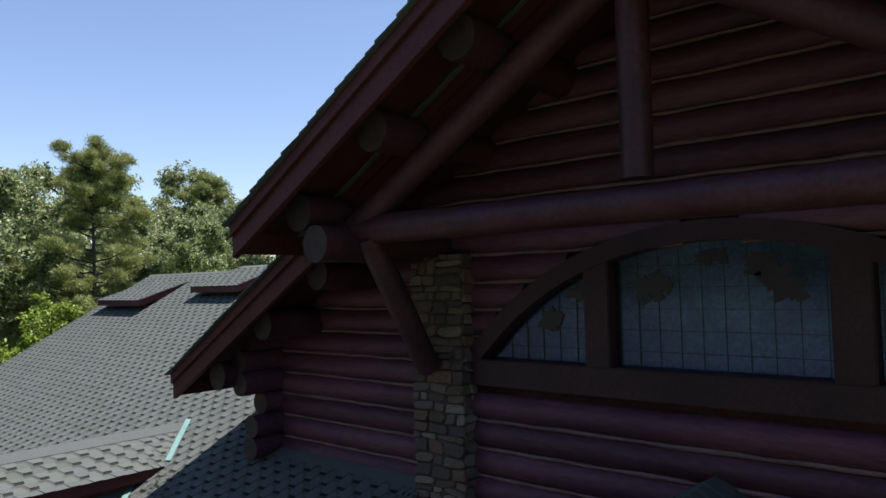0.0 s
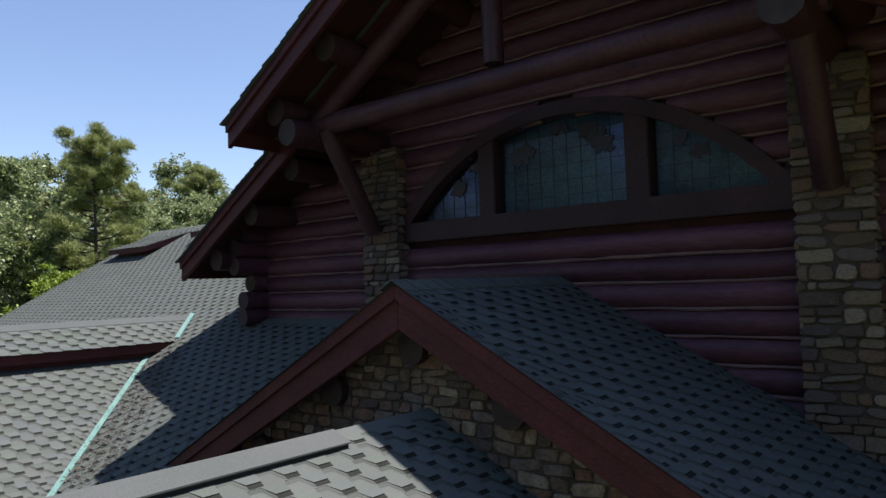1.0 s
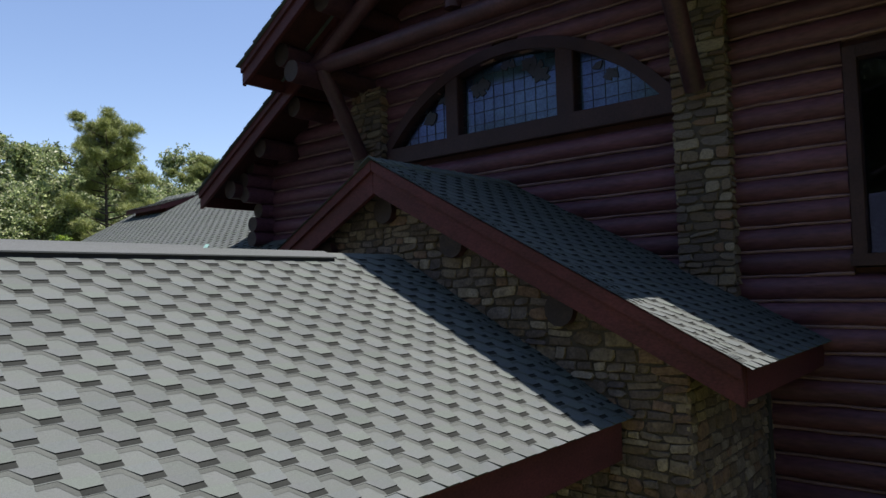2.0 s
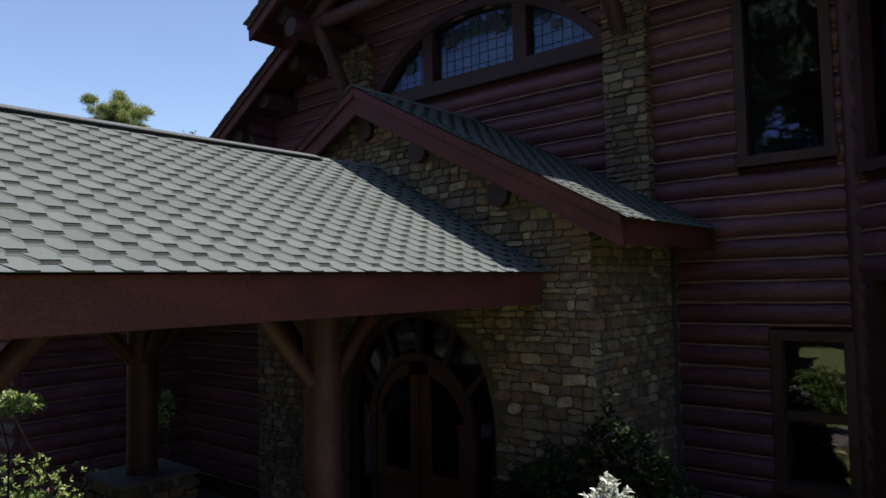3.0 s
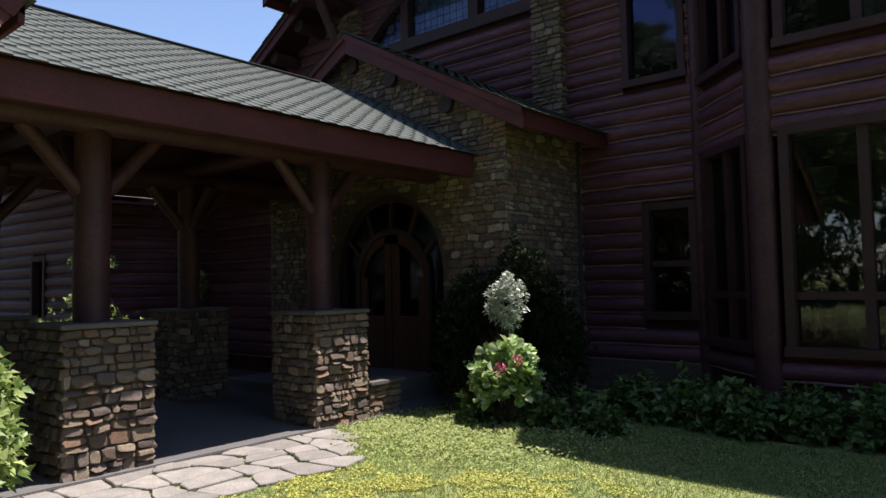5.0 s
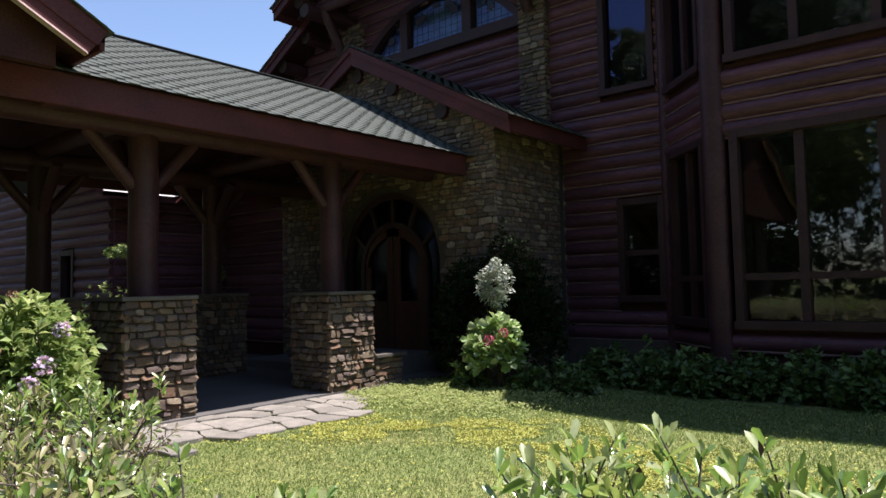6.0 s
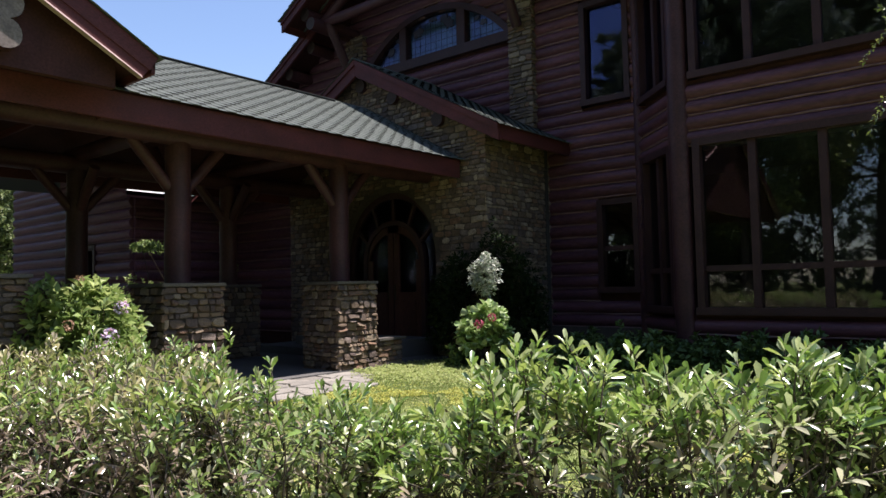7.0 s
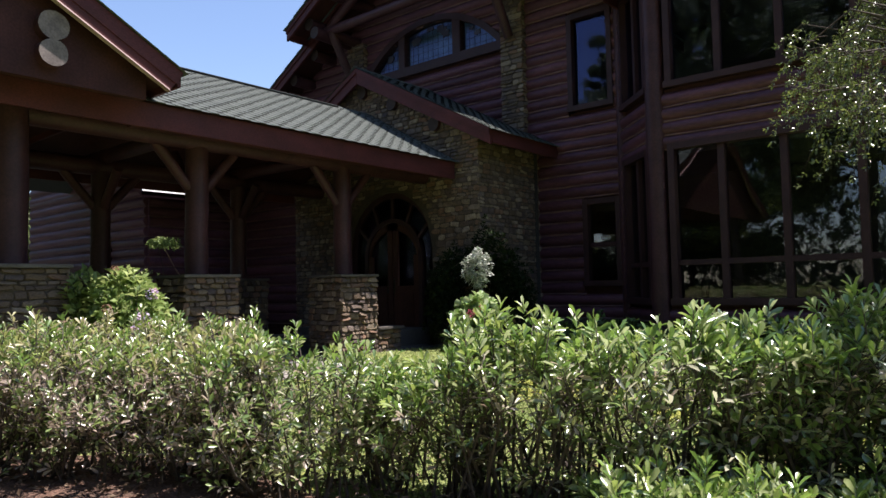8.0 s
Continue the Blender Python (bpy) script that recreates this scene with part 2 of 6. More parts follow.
def stone_face(parent, o, u, v, n, width, height, seed, keep=None, limit=10**9, proud=(0.014, 0.038), row=(0.05, 0.135), long=(0.07, 0.26)):
    """Stones as pieces of parent on the face from o along u and v; those past the limit become one mass."""
    rng = random.Random(seed)
    base = frame_matrix(o, u, v, n)
    count, rest = 0, G()
    for x, y, w, h in lay(width, height, rng, row, long):
        k = rng.randrange(20)
        m = base @ pose(x, y, 0, 0, 0, rng.uniform(-8, 8)) @ Matrix.Diagonal((w - 0.005, h - 0.005, rng.uniform(*proud), 1))
        if keep and not keep(x, y, w, h):
            continue
        if count < limit:
            piece("stone", STONE_MESHES[k], parent, m)
            count += 1
        else:
            rest.add([m @ Vector(p) for p in STONE_G[k].v], STONE_G[k].f)
    if rest.v:
        tagged(rest.part("stones", STONES, parent), kind="stuff")
    return count


# ---- log walls ----
PITCH = 0.235


def log_wall(wall, o, u, n, length, z0, z1, holes=(), top=None, seed=0, chink=True, cut=None):
    """Half-round courses on a face from o along u, outward n; holes: (s0, s1, z0, z1); top(z): (s0, s1) that exist at that height."""
    o, u, n = Vector(o), Vector(u), Vector(n)
    rng = random.Random(seed)
    prof = [(-0.05, 0.004), (0.02, 0.004), (0.060, 0.03), (0.090, 0.075), (0.098, 0.12), (0.090, 0.165), (0.058, 0.205), (0.02, 0.231), (-0.05, 0.231)]
    ch, z = G(), z0
    while z < z1 - 0.05:
        spans = [top(z + PITCH / 2) if top else (0.0, length)]
        for h0, h1, hz0, hz1 in [*holes, *(cut(z) if cut else ())]:
            if hz0 < z + PITCH * 0.6 and hz1 > z + PITCH * 0.4:
                nxt = []
                for a, b in spans:
                    if h0 > a and h0 < b:
                        nxt.append((a, h0))
                    if h1 < b and h1 > a:
                        nxt.append((h1, b))
                    if h1 <= a or h0 >= b:
                        nxt.append((a, b))
                spans = nxt
        for a, b in spans:
            if b - a < 0.06:
                continue
            g = G()
            k = max(2, int((b - a) / 0.9) + 1)
            np_ = len(prof)
            verts, faces = [], []
            for i in range(k):
                s = a + (b - a) * i / (k - 1)
                dj, zj = rng.uniform(-0.008, 0.008), rng.uniform(-0.004, 0.004)
                for d, pz in prof:
                    q = o + u * s + n * (d + (dj if d > 0 else 0)) + Vector((0, 0, z + pz + zj))
                    verts.append(q)
            for i in range(k - 1):
                for j in range(np_):
                    jj = (j + 1) % np_
                    faces.append((i * np_ + j, (i + 1) * np_ + j, (i + 1) * np_ + jj, i * np_ + jj))
            faces += [tuple(range(np_))[::-1], tuple(range((k - 1) * np_, k * np_))]
            g.add(verts, faces)
            g.part("log", LOG, wall, smooth=True)
            if chink:
                # a hand-laid bead, uneven in height and thickness
                kc = max(2, int((b - a) / 0.22) + 1)
                c = []
                for i in range(kc):
                    sx, fat, lift = a + (b - a) * i / (kc - 1), rng.uniform(0.75, 1.25), rng.uniform(-0.006, 0.006)
                    c += [o + u * sx + n * (d * (0.9 + 0.1 * fat)) + Vector((0, 0, z + dz * fat + lift)) for d, dz in ((0.0, -0.015), (0.054, -0.012), (0.062, 0.001), (0.052, 0.014), (0.0, 0.017))]
                ch.add(c, [(0, 1, 2, 3, 4), tuple(5 * kc - 1 - i for i in range(5))] + [(5 * q + i, 5 * q + 5 + i, 5 * q + 5 + (i + 1) % 5, 5 * q + (i + 1) % 5) for q in range(kc - 1) for i in range(5)])
        z += PITCH
    if ch.v:
        ch.part("chinking", CHINK, wall, "tan chinking bead between the logs")


# ---- shingles ----
EXPO, TOOTH = 0.115, 0.244


def shingle_strip(seed, marks=True):
    """One strip: a sheet with three long teeth hanging below it, each slanted on one side, and the darker band, part
    print and part painted shade, along the stepped edge on the course below; x along the course, y up the slope, z out."""
    r = random.Random(seed)
    g = G()
    length, h, top, band = 3 * TOOTH, 0.076, EXPO + 0.09, 0.029
    t0, t1, t2 = 0.0145, 0.0083, 0.0045
    sheet = lambda y: t1 + (t2 - t1) * (y - h) / (top - h)
    mark = lambda x, y: (x, y, sheet(y + EXPO) + 0.0013)
    g.add([(0, h, t1), (length, h, t1), (length, top, t2), (0, top, t2)], [(0, 1, 2, 3)], 0)
    if not marks:
        g.add([(0, 0.004, 0.004), (length, 0.004, 0.004), (length, 0.12, 0.005), (0, 0.12, 0.005), (0, 0.004, 0), (length, 0.004, 0)], [(0, 1, 2, 3), (4, 5, 1, 0)], 0)
    last = 0.0
    for i in range(3):
        a = 0.1 + i * TOOTH + r.uniform(-0.008, 0.008)
        b = a + r.uniform(0.092, 0.102)
        c, e = a - r.uniform(0.046, 0.056), r.uniform(0.004, 0.012)
        g.add([(a, 0, t0), (b, 0, t0), (b + e, h, t1), (c, h, t1)], [(0, 1, 2, 3)], 0)
        # edges of the sheet: the thick butt of the tooth, shade in its colour, its two sides, the step between the
        # teeth
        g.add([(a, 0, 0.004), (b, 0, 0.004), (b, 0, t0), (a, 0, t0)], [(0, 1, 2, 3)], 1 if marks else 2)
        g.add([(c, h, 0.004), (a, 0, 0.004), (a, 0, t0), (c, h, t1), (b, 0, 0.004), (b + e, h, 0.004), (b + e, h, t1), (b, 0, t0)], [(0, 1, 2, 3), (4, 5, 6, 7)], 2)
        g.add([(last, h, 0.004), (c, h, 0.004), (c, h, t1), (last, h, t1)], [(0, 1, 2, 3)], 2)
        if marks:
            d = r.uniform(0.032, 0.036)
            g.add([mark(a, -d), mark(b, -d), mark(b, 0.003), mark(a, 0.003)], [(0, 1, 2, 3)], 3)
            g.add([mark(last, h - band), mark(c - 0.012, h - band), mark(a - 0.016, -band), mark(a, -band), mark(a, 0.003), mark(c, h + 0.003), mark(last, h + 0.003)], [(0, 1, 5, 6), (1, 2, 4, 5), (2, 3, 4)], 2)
        last = b + e
    g.add([(last, h, 0.004), (length, h, 0.004), (length, h, t1), (last, h, t1)], [(0, 1, 2, 3)], 2)
    if marks:
        g.add([mark(last, h - band), mark(length, h - band), mark(length, h + 0.003), mark(last, h + 0.003)], [(0, 1, 2, 3)], 2)
    return g


STRIP_G = [shingle_strip(i, i < 12) for i in range(16)]
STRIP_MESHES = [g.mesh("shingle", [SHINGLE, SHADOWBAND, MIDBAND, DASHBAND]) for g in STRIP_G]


def shingle_field(parent, o, u, v, width, height, seed, keep=None, limit=0, span=None):
    """Courses from the eave corner o along u, up the slope v. Strips up to the limit are pieces, the others one mass."""
    u, v = Vector(u).normalized(), Vector(v).normalized()
    n = u.cross(v)
    base = frame_matrix(o, u, v, n)
    rng = random.Random(seed)
    count, rest = 0, G()
    rows = int(height / EXPO)
    for j in range(rows):
        x = -((TOOTH / 2 * j) % TOOTH) - TOOTH * rng.randrange(3) - rng.uniform(0, 0.008)
        while x < width:
            k = rng.randrange(12) if j else rng.randrange(12, 16)
            lo, hi = span(j * EXPO + 0.07) if span else (0.0, width)
            a, b = max(x, lo), min(x + 3 * TOOTH, hi)
            if b - a > 0.05 and (not keep or keep((a + b) / 2, j * EXPO)):
                sx = (b - a) / (3 * TOOTH)
                m = base @ Matrix.Translation((a, j * EXPO, 0.002 + rng.uniform(0, 0.0006))) @ Matrix.Diagonal((sx, min(1, (height - j * EXPO) / (EXPO + 0.09)), 1, 1))
                if count < limit:
                    piece("shingle", STRIP_MESHES[k], parent, m)
                    count += 1
                else:
                    rest.add([m @ Vector(p) for p in STRIP_G[k].v], STRIP_G[k].f)
                    rest.m[-len(STRIP_G[k].m):] = STRIP_G[k].m
            x += 3 * TOOTH
    if rest.v:
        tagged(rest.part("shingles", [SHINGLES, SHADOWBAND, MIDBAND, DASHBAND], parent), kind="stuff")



# ---- ground ----
def ground_z(x, y):
    return 0.05 * noise.noise(Vector((x * 0.35, y * 0.35, 0))) * min(1, (abs(x) + abs(y)) / 6)


LAWN = mat("lawn_soil", (0.13, 0.17, 0.048), 0.95, (0.18, 0.19, 0.06), 0.7, 40, 0.6, 0.02, speck=0.3)
MULCH = mat("bark_mulch", (0.14, 0.075, 0.05), 0.95, (0.085, 0.05, 0.035), 3.0, 70, 0.9, 0.03, speck=0.35)
g = G()
xs = [-600, -120, -40, -20] + [i * 0.5 for i in range(-28, 40)] + [24, 40, 120, 600]
ys = [-600, -120, -40, -20] + [i * 0.5 for i in range(-28, 24)] + [16, 40, 120, 600]
g.add([(x, y, ground_z(x, y) - 0.02 if abs(x) < 25 and abs(y) < 25 else -0.02) for y in ys for x in xs],
      [(j * len(xs) + i, j * len(xs) + i + 1, (j + 1) * len(xs) + i + 1, (j + 1) * len(xs) + i) for j in range(len(ys) - 1) for i in range(len(xs) - 1)])
ground = tagged(g.part("ground", LAWN, smooth=True), "sunlit lawn of thin yellow-green grass and clover", "lawn", kind="structure")

# ---- main facade, facing the camera ----
WY = 5.57
CX = -2.33
facade = tagged(new("wall_north"), "dark red-brown log facade with tan chinking lines", "wall", kind="structure")
core = G()
# the core stands behind the logs, with the openings cut through it
ARCH = (-4.42, -0.06, 6.16, 7.48)
WINU = (1.38, 2.34, 4.5, 6.45)
WINL = (1.62, 2.40, 1.05, 2.75)


def cored(x0, x1, z0, z1, holes):
    xs = sorted({x0, x1, *[h[0] for h in holes], *[h[1] for h in holes]})
    zs = sorted({z0, z1, *[h[2] for h in holes], *[h[3] for h in holes]})
    for a, b in zip(xs, xs[1:]):
        for c, d in zip(zs, zs[1:]):
            if not any(h[0] <= a and h[1] >= b and h[2] <= c and h[3] >= d for h in holes):
                core.box(a, b, WY + 0.002, WY + 0.25, c, d)


cored(-7.0, 2.48, 0.0, 7.5, [ARCH, WINU, WINL])


def arch_z(x, grow=0.0):
    r, c, zc = 2.57 + grow, -2.235, 4.73
    return zc + math.sqrt(max(0.0, r * r - (x - c) ** 2))


for i in range(28):
    a, b = (ARCH[0] + (ARCH[1] - ARCH[0]) * (i + k) / 28 for k in (0, 1))
    za, zb = max(6.16, arch_z(a, 0.1)), max(6.16, arch_z(b, 0.1))
    core.hexa([(a, WY + 0.002, za), (b, WY + 0.002, zb), (b, WY + 0.25, zb), (a, WY + 0.25, za), (a, WY + 0.002, 7.5), (b, WY + 0.002, 7.5), (b, WY + 0.25, 7.5), (a, WY + 0.25, 7.5)])


def arch_cut(z):
    z = z + PITCH * 0.5
    if z < 6.1 or z > arch_z(-2.235, 0.14):
        return []
    half = min(2.2, math.sqrt(max(0.0, 2.66 ** 2 - (z - 4.73) ** 2)))
    return [(-2.235 - half + 7.0, -2.235 + half + 7.0, 0, 99)]


core.prism([(-7.0 + 1.6, 7.5), (2.4, 7.5), (2.4, 7.52), (CX, 9.25), (-5.5, 7.52)], "y", WY + 0.002, WY + 0.25)
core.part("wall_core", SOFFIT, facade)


def gable_span(z):
    half = 6.6 if z < 6.0 else (9.35 - z) / 0.59
    return (max(0.0, CX - half + 7.0), min(9.48, CX + half + 7.0))


S = [(h[0] + 7.0, h[1] + 7.0, h[2], h[3]) for h in (WINU, WINL)]
log_wall(facade, (-7.0, WY, 0), (1, 0, 0), (0, -1, 0), 9.48, 0.45, 9.2, S, gable_span, 3, cut=arch_cut)
G().box(-7.0, 2.5, WY - 0.12, WY + 0.25, -0.05, 0.45).part("foundation", MORTAR, facade)

# stacked, crossing log ends at the facade's outer corner
side_wall = tagged(new("wall_west"), "side wall of stacked logs with protruding rounded ends", "wall", kind="structure")
rng = random.Random(5)
for i in range(30):
    z = 0.6 + i * PITCH
    if z > 6.6:
        break
    out = 0.34 + rng.uniform(-0.05, 0.12) + (0.12 if z > 5.9 else 0)
    G().log((-7.08 + rng.uniform(-.02, .02), WY + 4.2, z), (-7.08 + rng.uniform(-.03, .03), WY - out, z), 0.125, n=12, rings=4, mi=0, cap=1, seed=i).part("log", [LOG, LOGEND], side_wall, smooth=True)


# ---- stone piers on the facade ----
def pier(x0, x1, z0, z1, seed):
    p = thing("stone_pier", "tall narrow pier of tan ledge stone against the log facade", "pier", "facade piers")
    y0 = WY - 0.24
    G().box(x0 + 0.03, x1 - 0.03, y0 + 0.03, WY - 0.002, z0, z1).part("core", MORTAR, p)
    stone_face(p, (x0, y0 + 0.03, z0), (1, 0, 0), (0, 0, 1), (0, -1, 0), x1 - x0, z1 - z0, seed)
    stone_face(p, (x1 - 0.03, y0 + 0.03, z0), (0, 1, 0), (0, 0, 1), (1, 0, 0), 0.2, z1 - z0, seed + 1)
    stone_face(p, (x0 + 0.03, WY - 0.01, z0), (0, -1, 0), (0, 0, 1), (-1, 0, 0), 0.2, z1 - z0, seed + 2)
    return p


pier(-0.13, 0.43, 3.0, 7.28, 11)
pier(-4.87, -4.28, 4.6, 7.28, 21)


# ---- arched leaded window ----
def arch_window():
    w = tagged(new("window_1"), "wide arched window of leaded glass in three dark-framed lights", "window", kind="structure")
    # filler boards around the arch
    n = 28
    x0, x1, z0, z1 = ARCH
    pts = [x0 + (x1 - x0) * i / n for i in range(n + 1)]
    g = G()
    for a, b in zip(pts, pts[1:]):
        lo = [max(6.3, arch_z(q, -0.02)) for q in (a, b)]
        hi = [max(6.36, arch_z(q, 0.12)) for q in (a, b)]
        g.hexa([(a, WY - 0.112, lo[0]), (b, WY - 0.112, lo[1]), (b, WY + 0.1, lo[1]), (a, WY + 0.1, lo[0]), (a, WY - 0.112, hi[0]), (b, WY - 0.112, hi[1]), (b, WY + 0.1, hi[1]), (a, WY + 0.1, hi[0])])
    g.part("arch_head", FRAME, w)
    G().box(x0, x1, WY - 0.12, WY + 0.1, 6.16, 6.38).part("window_sill", FRAME, w, bevel=0.01)
    for a, b in ((-3.2, -2.99), (-1.53, -1.3)):
        G().box(a, b, WY - 0.1, WY + 0.1, 6.36, arch_z((a + b) / 2) + 0.02).part("mullion", FRAME, w, bevel=0.01)
    for a, b in ((-4.28, -3.2), (-2.99, -1.53), (-1.3, -0.2)):
        k = 14
        q = [a + (b - a) * i / k for i in range(k + 1)]
        verts = [(x, WY + 0.02, 6.36) for x in q] + [(x, WY + 0.02, max(6.365, arch_z(x))) for x in q]
        pane = G().add(verts, [(i, i + 1, k + 2 + i, k + 1 + i) for i in range(k)]).part("pane", LEADED, w, "leaded glass pane")
        pane.visible_shadow = False
        c = G()
        x = a + 0.03
        while x < b:
            if arch_z(x) > 6.42:
                c.box(x - 0.002, x + 0.002, WY + 0.008, WY + 0.016, 6.37, arch_z(x))
            x += 0.155
        z = 6.5
        while z < 7.3:
            xs = [p for p in q if arch_z(p) > z]
            if len(xs) > 1:
                c.box(xs[0], xs[-1], WY + 0.004, WY + 0.016, z - 0.002, z + 0.002)
            z += 0.155
        c.part("cames", LEAD, pane, "dark lead cames")
        # grape-leaf motifs of dark glass
        lf = G()
        rr = random.Random(int(a * 10))
        spots = {-4.28: [(-3.55, 6.72), (-3.3, 6.95)], -2.99: [(-2.65, 7.0), (-2.72, 6.93), (-2.25, 7.2), (-1.85, 7.02), (-1.78, 6.95), (-1.95, 7.1)], -1.3: [(-1.0, 6.9), (-0.85, 6.78)]}[a]
        for sx, sz in spots:
            for _ in range(9):
                ox, oz, s, t = sx + rr.uniform(-.07, .07), sz + rr.uniform(-.06, .06), rr.uniform(.045, .085), rr.uniform(0, 6.28)
                pts2 = [(ox + s * rad * math.cos(t + i * 1.0472), oz + s * rad * math.sin(t + i * 1.0472)) for i, rad in enumerate((1, .6, 1, .5, .9, .6))]
                if max(p[1] for p in pts2) < arch_z(ox) - 0.05:
                    lf.prism(pts2, "y", WY + 0.001 - 0.0004 * _, WY + 0.014)
        if lf.v:
            lf.part("leaf_motif", DARKGLASS, pane, "dark red-brown leaf motif in the leaded glass")
    # pale sheet added behind, the reflected sky put into its blue
    G().box(x0, x1, WY + 0.42, WY + 0.44, 6.0, 7.55).part("blind", SKYSHEET, w, "pale blue sheet behind the glass, painted as reflected sky")
    return w


DARKGLASS = mat("dark_art_glass", (0.018, 0.009, 0.012), 0.35, None, 6, 40, 0)
SKYSHEET = mat("pale_blind", (0.24, 0.42, 0.55), 0.9, None, 3, 40, 0)
arch_window()


def sash_window(n, o, u, nrm, width, z0, z1, rails=(), mull=(), label="dark-framed window reflecting trees", trim=0.11):
    """A framed window from o along u, outward nrm."""
    w = tagged(new("window_%d" % n), label, "window", kind="structure")
    base = frame_matrix(o, u, (0, 0, 1), nrm)

    def bar(name, a, b, c, d, lo, hi, parent=w):
        g = G().box(a, b, c, d, lo, hi)
        g.v = [tuple(base @ Vector(p)) for p in g.v]
        return g.part(name, FRAME, parent, bevel=0.006)
    f = 0.055
    bar("window_trim", -trim, 0, z0 - trim, z1 + trim, -0.05, 0.115)
    bar("window_trim", width, width + trim, z0 - trim, z1 + trim, -0.05, 0.115)
    bar("window_trim", 0, width, z1, z1 + trim, -0.05, 0.115)
    bar("window_sill", -trim * 1.2, width + trim * 1.2, z0 - trim, z0, -0.05, 0.14)
    xs = [0, *mull, width]
    zs = [z0, *rails, z1]
    for a in xs[1:-1]:
        bar("mullion", a - f, a + f, z0, z1, -0.06, 0.06)
    for c in zs[1:-1]:
        bar("rail", 0, width, c - f * 0.8, c + f * 0.8, -0.055, 0.055)
    for a, b in zip(xs, xs[1:]):
        for c, d in zip(zs, zs[1:]):
            g = G().add([base @ Vector(p) for p in ((a, c, -0.01), (b, c, -0.01), (b, d, -0.01), (a, d, -0.01))], [(0, 1, 2, 3)])
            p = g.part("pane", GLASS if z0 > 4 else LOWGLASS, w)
            p.visible_shadow = False
    return w


sash_window(2, (1.5, WY, 0), (1, 0, 0), (0, -1, 0), 0.74, 4.62, 6.35)
sash_window(3, (1.74, WY, 0), (1, 0, 0), (0, -1, 0), 0.58, 1.17, 2.64, rails=(1.86,))

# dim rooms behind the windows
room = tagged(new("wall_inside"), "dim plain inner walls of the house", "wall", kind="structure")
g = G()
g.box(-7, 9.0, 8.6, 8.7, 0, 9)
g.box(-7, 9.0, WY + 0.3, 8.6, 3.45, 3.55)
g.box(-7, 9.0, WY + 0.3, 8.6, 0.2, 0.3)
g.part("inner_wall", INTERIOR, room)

# ---- bay on the house's other side: canted side, corner posts and a wide window wall ----
B0, B1, BY = Vector((2.48, WY, 0)), Vector((3.62, 4.42, 0)), 4.42
bay = tagged(new("wall_bay"), "two-storey log bay with tall windows and round corner posts", "wall", kind="structure")
bu = (B1 - B0).normalized()
bn = Vector((bu.y, -bu.x, 0))
bn = bn if bn.y < 0 else -bn
L = (B1 - B0).length
SH = [(0.22, L - 0.22, 0.75, 3.35), (0.22, L - 0.22, 4.3, 6.4)]
log_wall(bay, B0, bu, bn, L, 0.45, 6.7, SH, None, 31)
FH = [(0.12, 5.4, 0.75, 3.35), (0.12, 5.4, 4.28, 6.4)]
log_wall(bay, B1, (1, 0, 0), (0, -1, 0), 5.6, 0.45, 6.7, FH, None, 32)


def holed(u, n, o, length, holes):
    base = frame_matrix(o, u, (0, 0, 1), n)
    g = G()
    zs = [0.0] + [q for h in holes for q in h[2:]] + [6.75]
    for i, (c, d) in enumerate(zip(zs, zs[1:])):
        if i % 2 == 0:
            g.box(0, length, c, d, -0.2, -0.002)
        else:
            g.box(0, holes[0][0], c, d, -0.2, -0.002)
            g.box(holes[0][1], length, c, d, -0.2, -0.002)
    g.v = [tuple(base @ Vector(p)) for p in g.v]
    g.part("wall_core", SOFFIT, bay)


holed(bu, bn, B0, L, SH)
holed((1, 0, 0), (0, -1, 0), B1, 5.6, FH)
for p, r in ((B0 + Vector((0.02, -0.03, 0)), 0.12), (B1 + Vector((-0.02, -0.03, 0)), 0.155), (Vector((9.2, BY, 0)), 0.19)):
    G().log((p.x, p.y, 0), (p.x, p.y, 6.8), r, n=16, rings=9).part("corner_post", BEAM, bay, "round peeled-log corner post", smooth=True)
o = B0 + bu * 0.32
sash_window(4, o, bu, bn, L - 0.64, 0.85, 3.25, rails=(1.42,), mull=((L - 0.64) / 2,), label="narrow paired window in the canted side of the bay")
sash_window(5, o, bu, bn, L - 0.64, 4.4, 6.3, mull=((L - 0.64) / 2,), label="narrow paired upper window in the canted side of the bay")
o = B1 + Vector((0.3, 0, 0))
sash_window(6, o, (1, 0, 0), (0, -1, 0), 5.0, 0.85, 3.25, rails=(1.42,), mull=(0.72, 1.62, 2.6, 3.6, 4.3), label="tall wide window wall reflecting trees")
sash_window(7, o, (1, 0, 0), (0, -1, 0), 5.0, 4.38, 6.3, mull=(0.72, 1.62, 2.6, 3.6, 4.3), label="wide upper window band reflecting trees and sky")
g = G()
g.box(9.2, 9.35, BY, 9.0, 0, 6.8)
g.part("side_wall", LOG, bay)
roof_bay = thing("bay_roof", "shingled roof with dark eaves over the log bay", "roof")
G().prism([(2.3, WY - 0.3), (3.35, 3.57), (9.6, 3.57), (9.6, 9.0), (2.3, 9.0)], "z", 6.72, 6.95).part("eave", FASCIA, roof_bay)
G().add([(2.3, WY - 0.3, 6.955), (3.35, 3.57, 6.955), (9.6, 3.57, 6.955), (9.6, 9.0, 9.2), (2.3, 9.0, 9.2)], [(0, 1, 2, 3, 4)]).part("covering", SHINGLES, roof_bay)


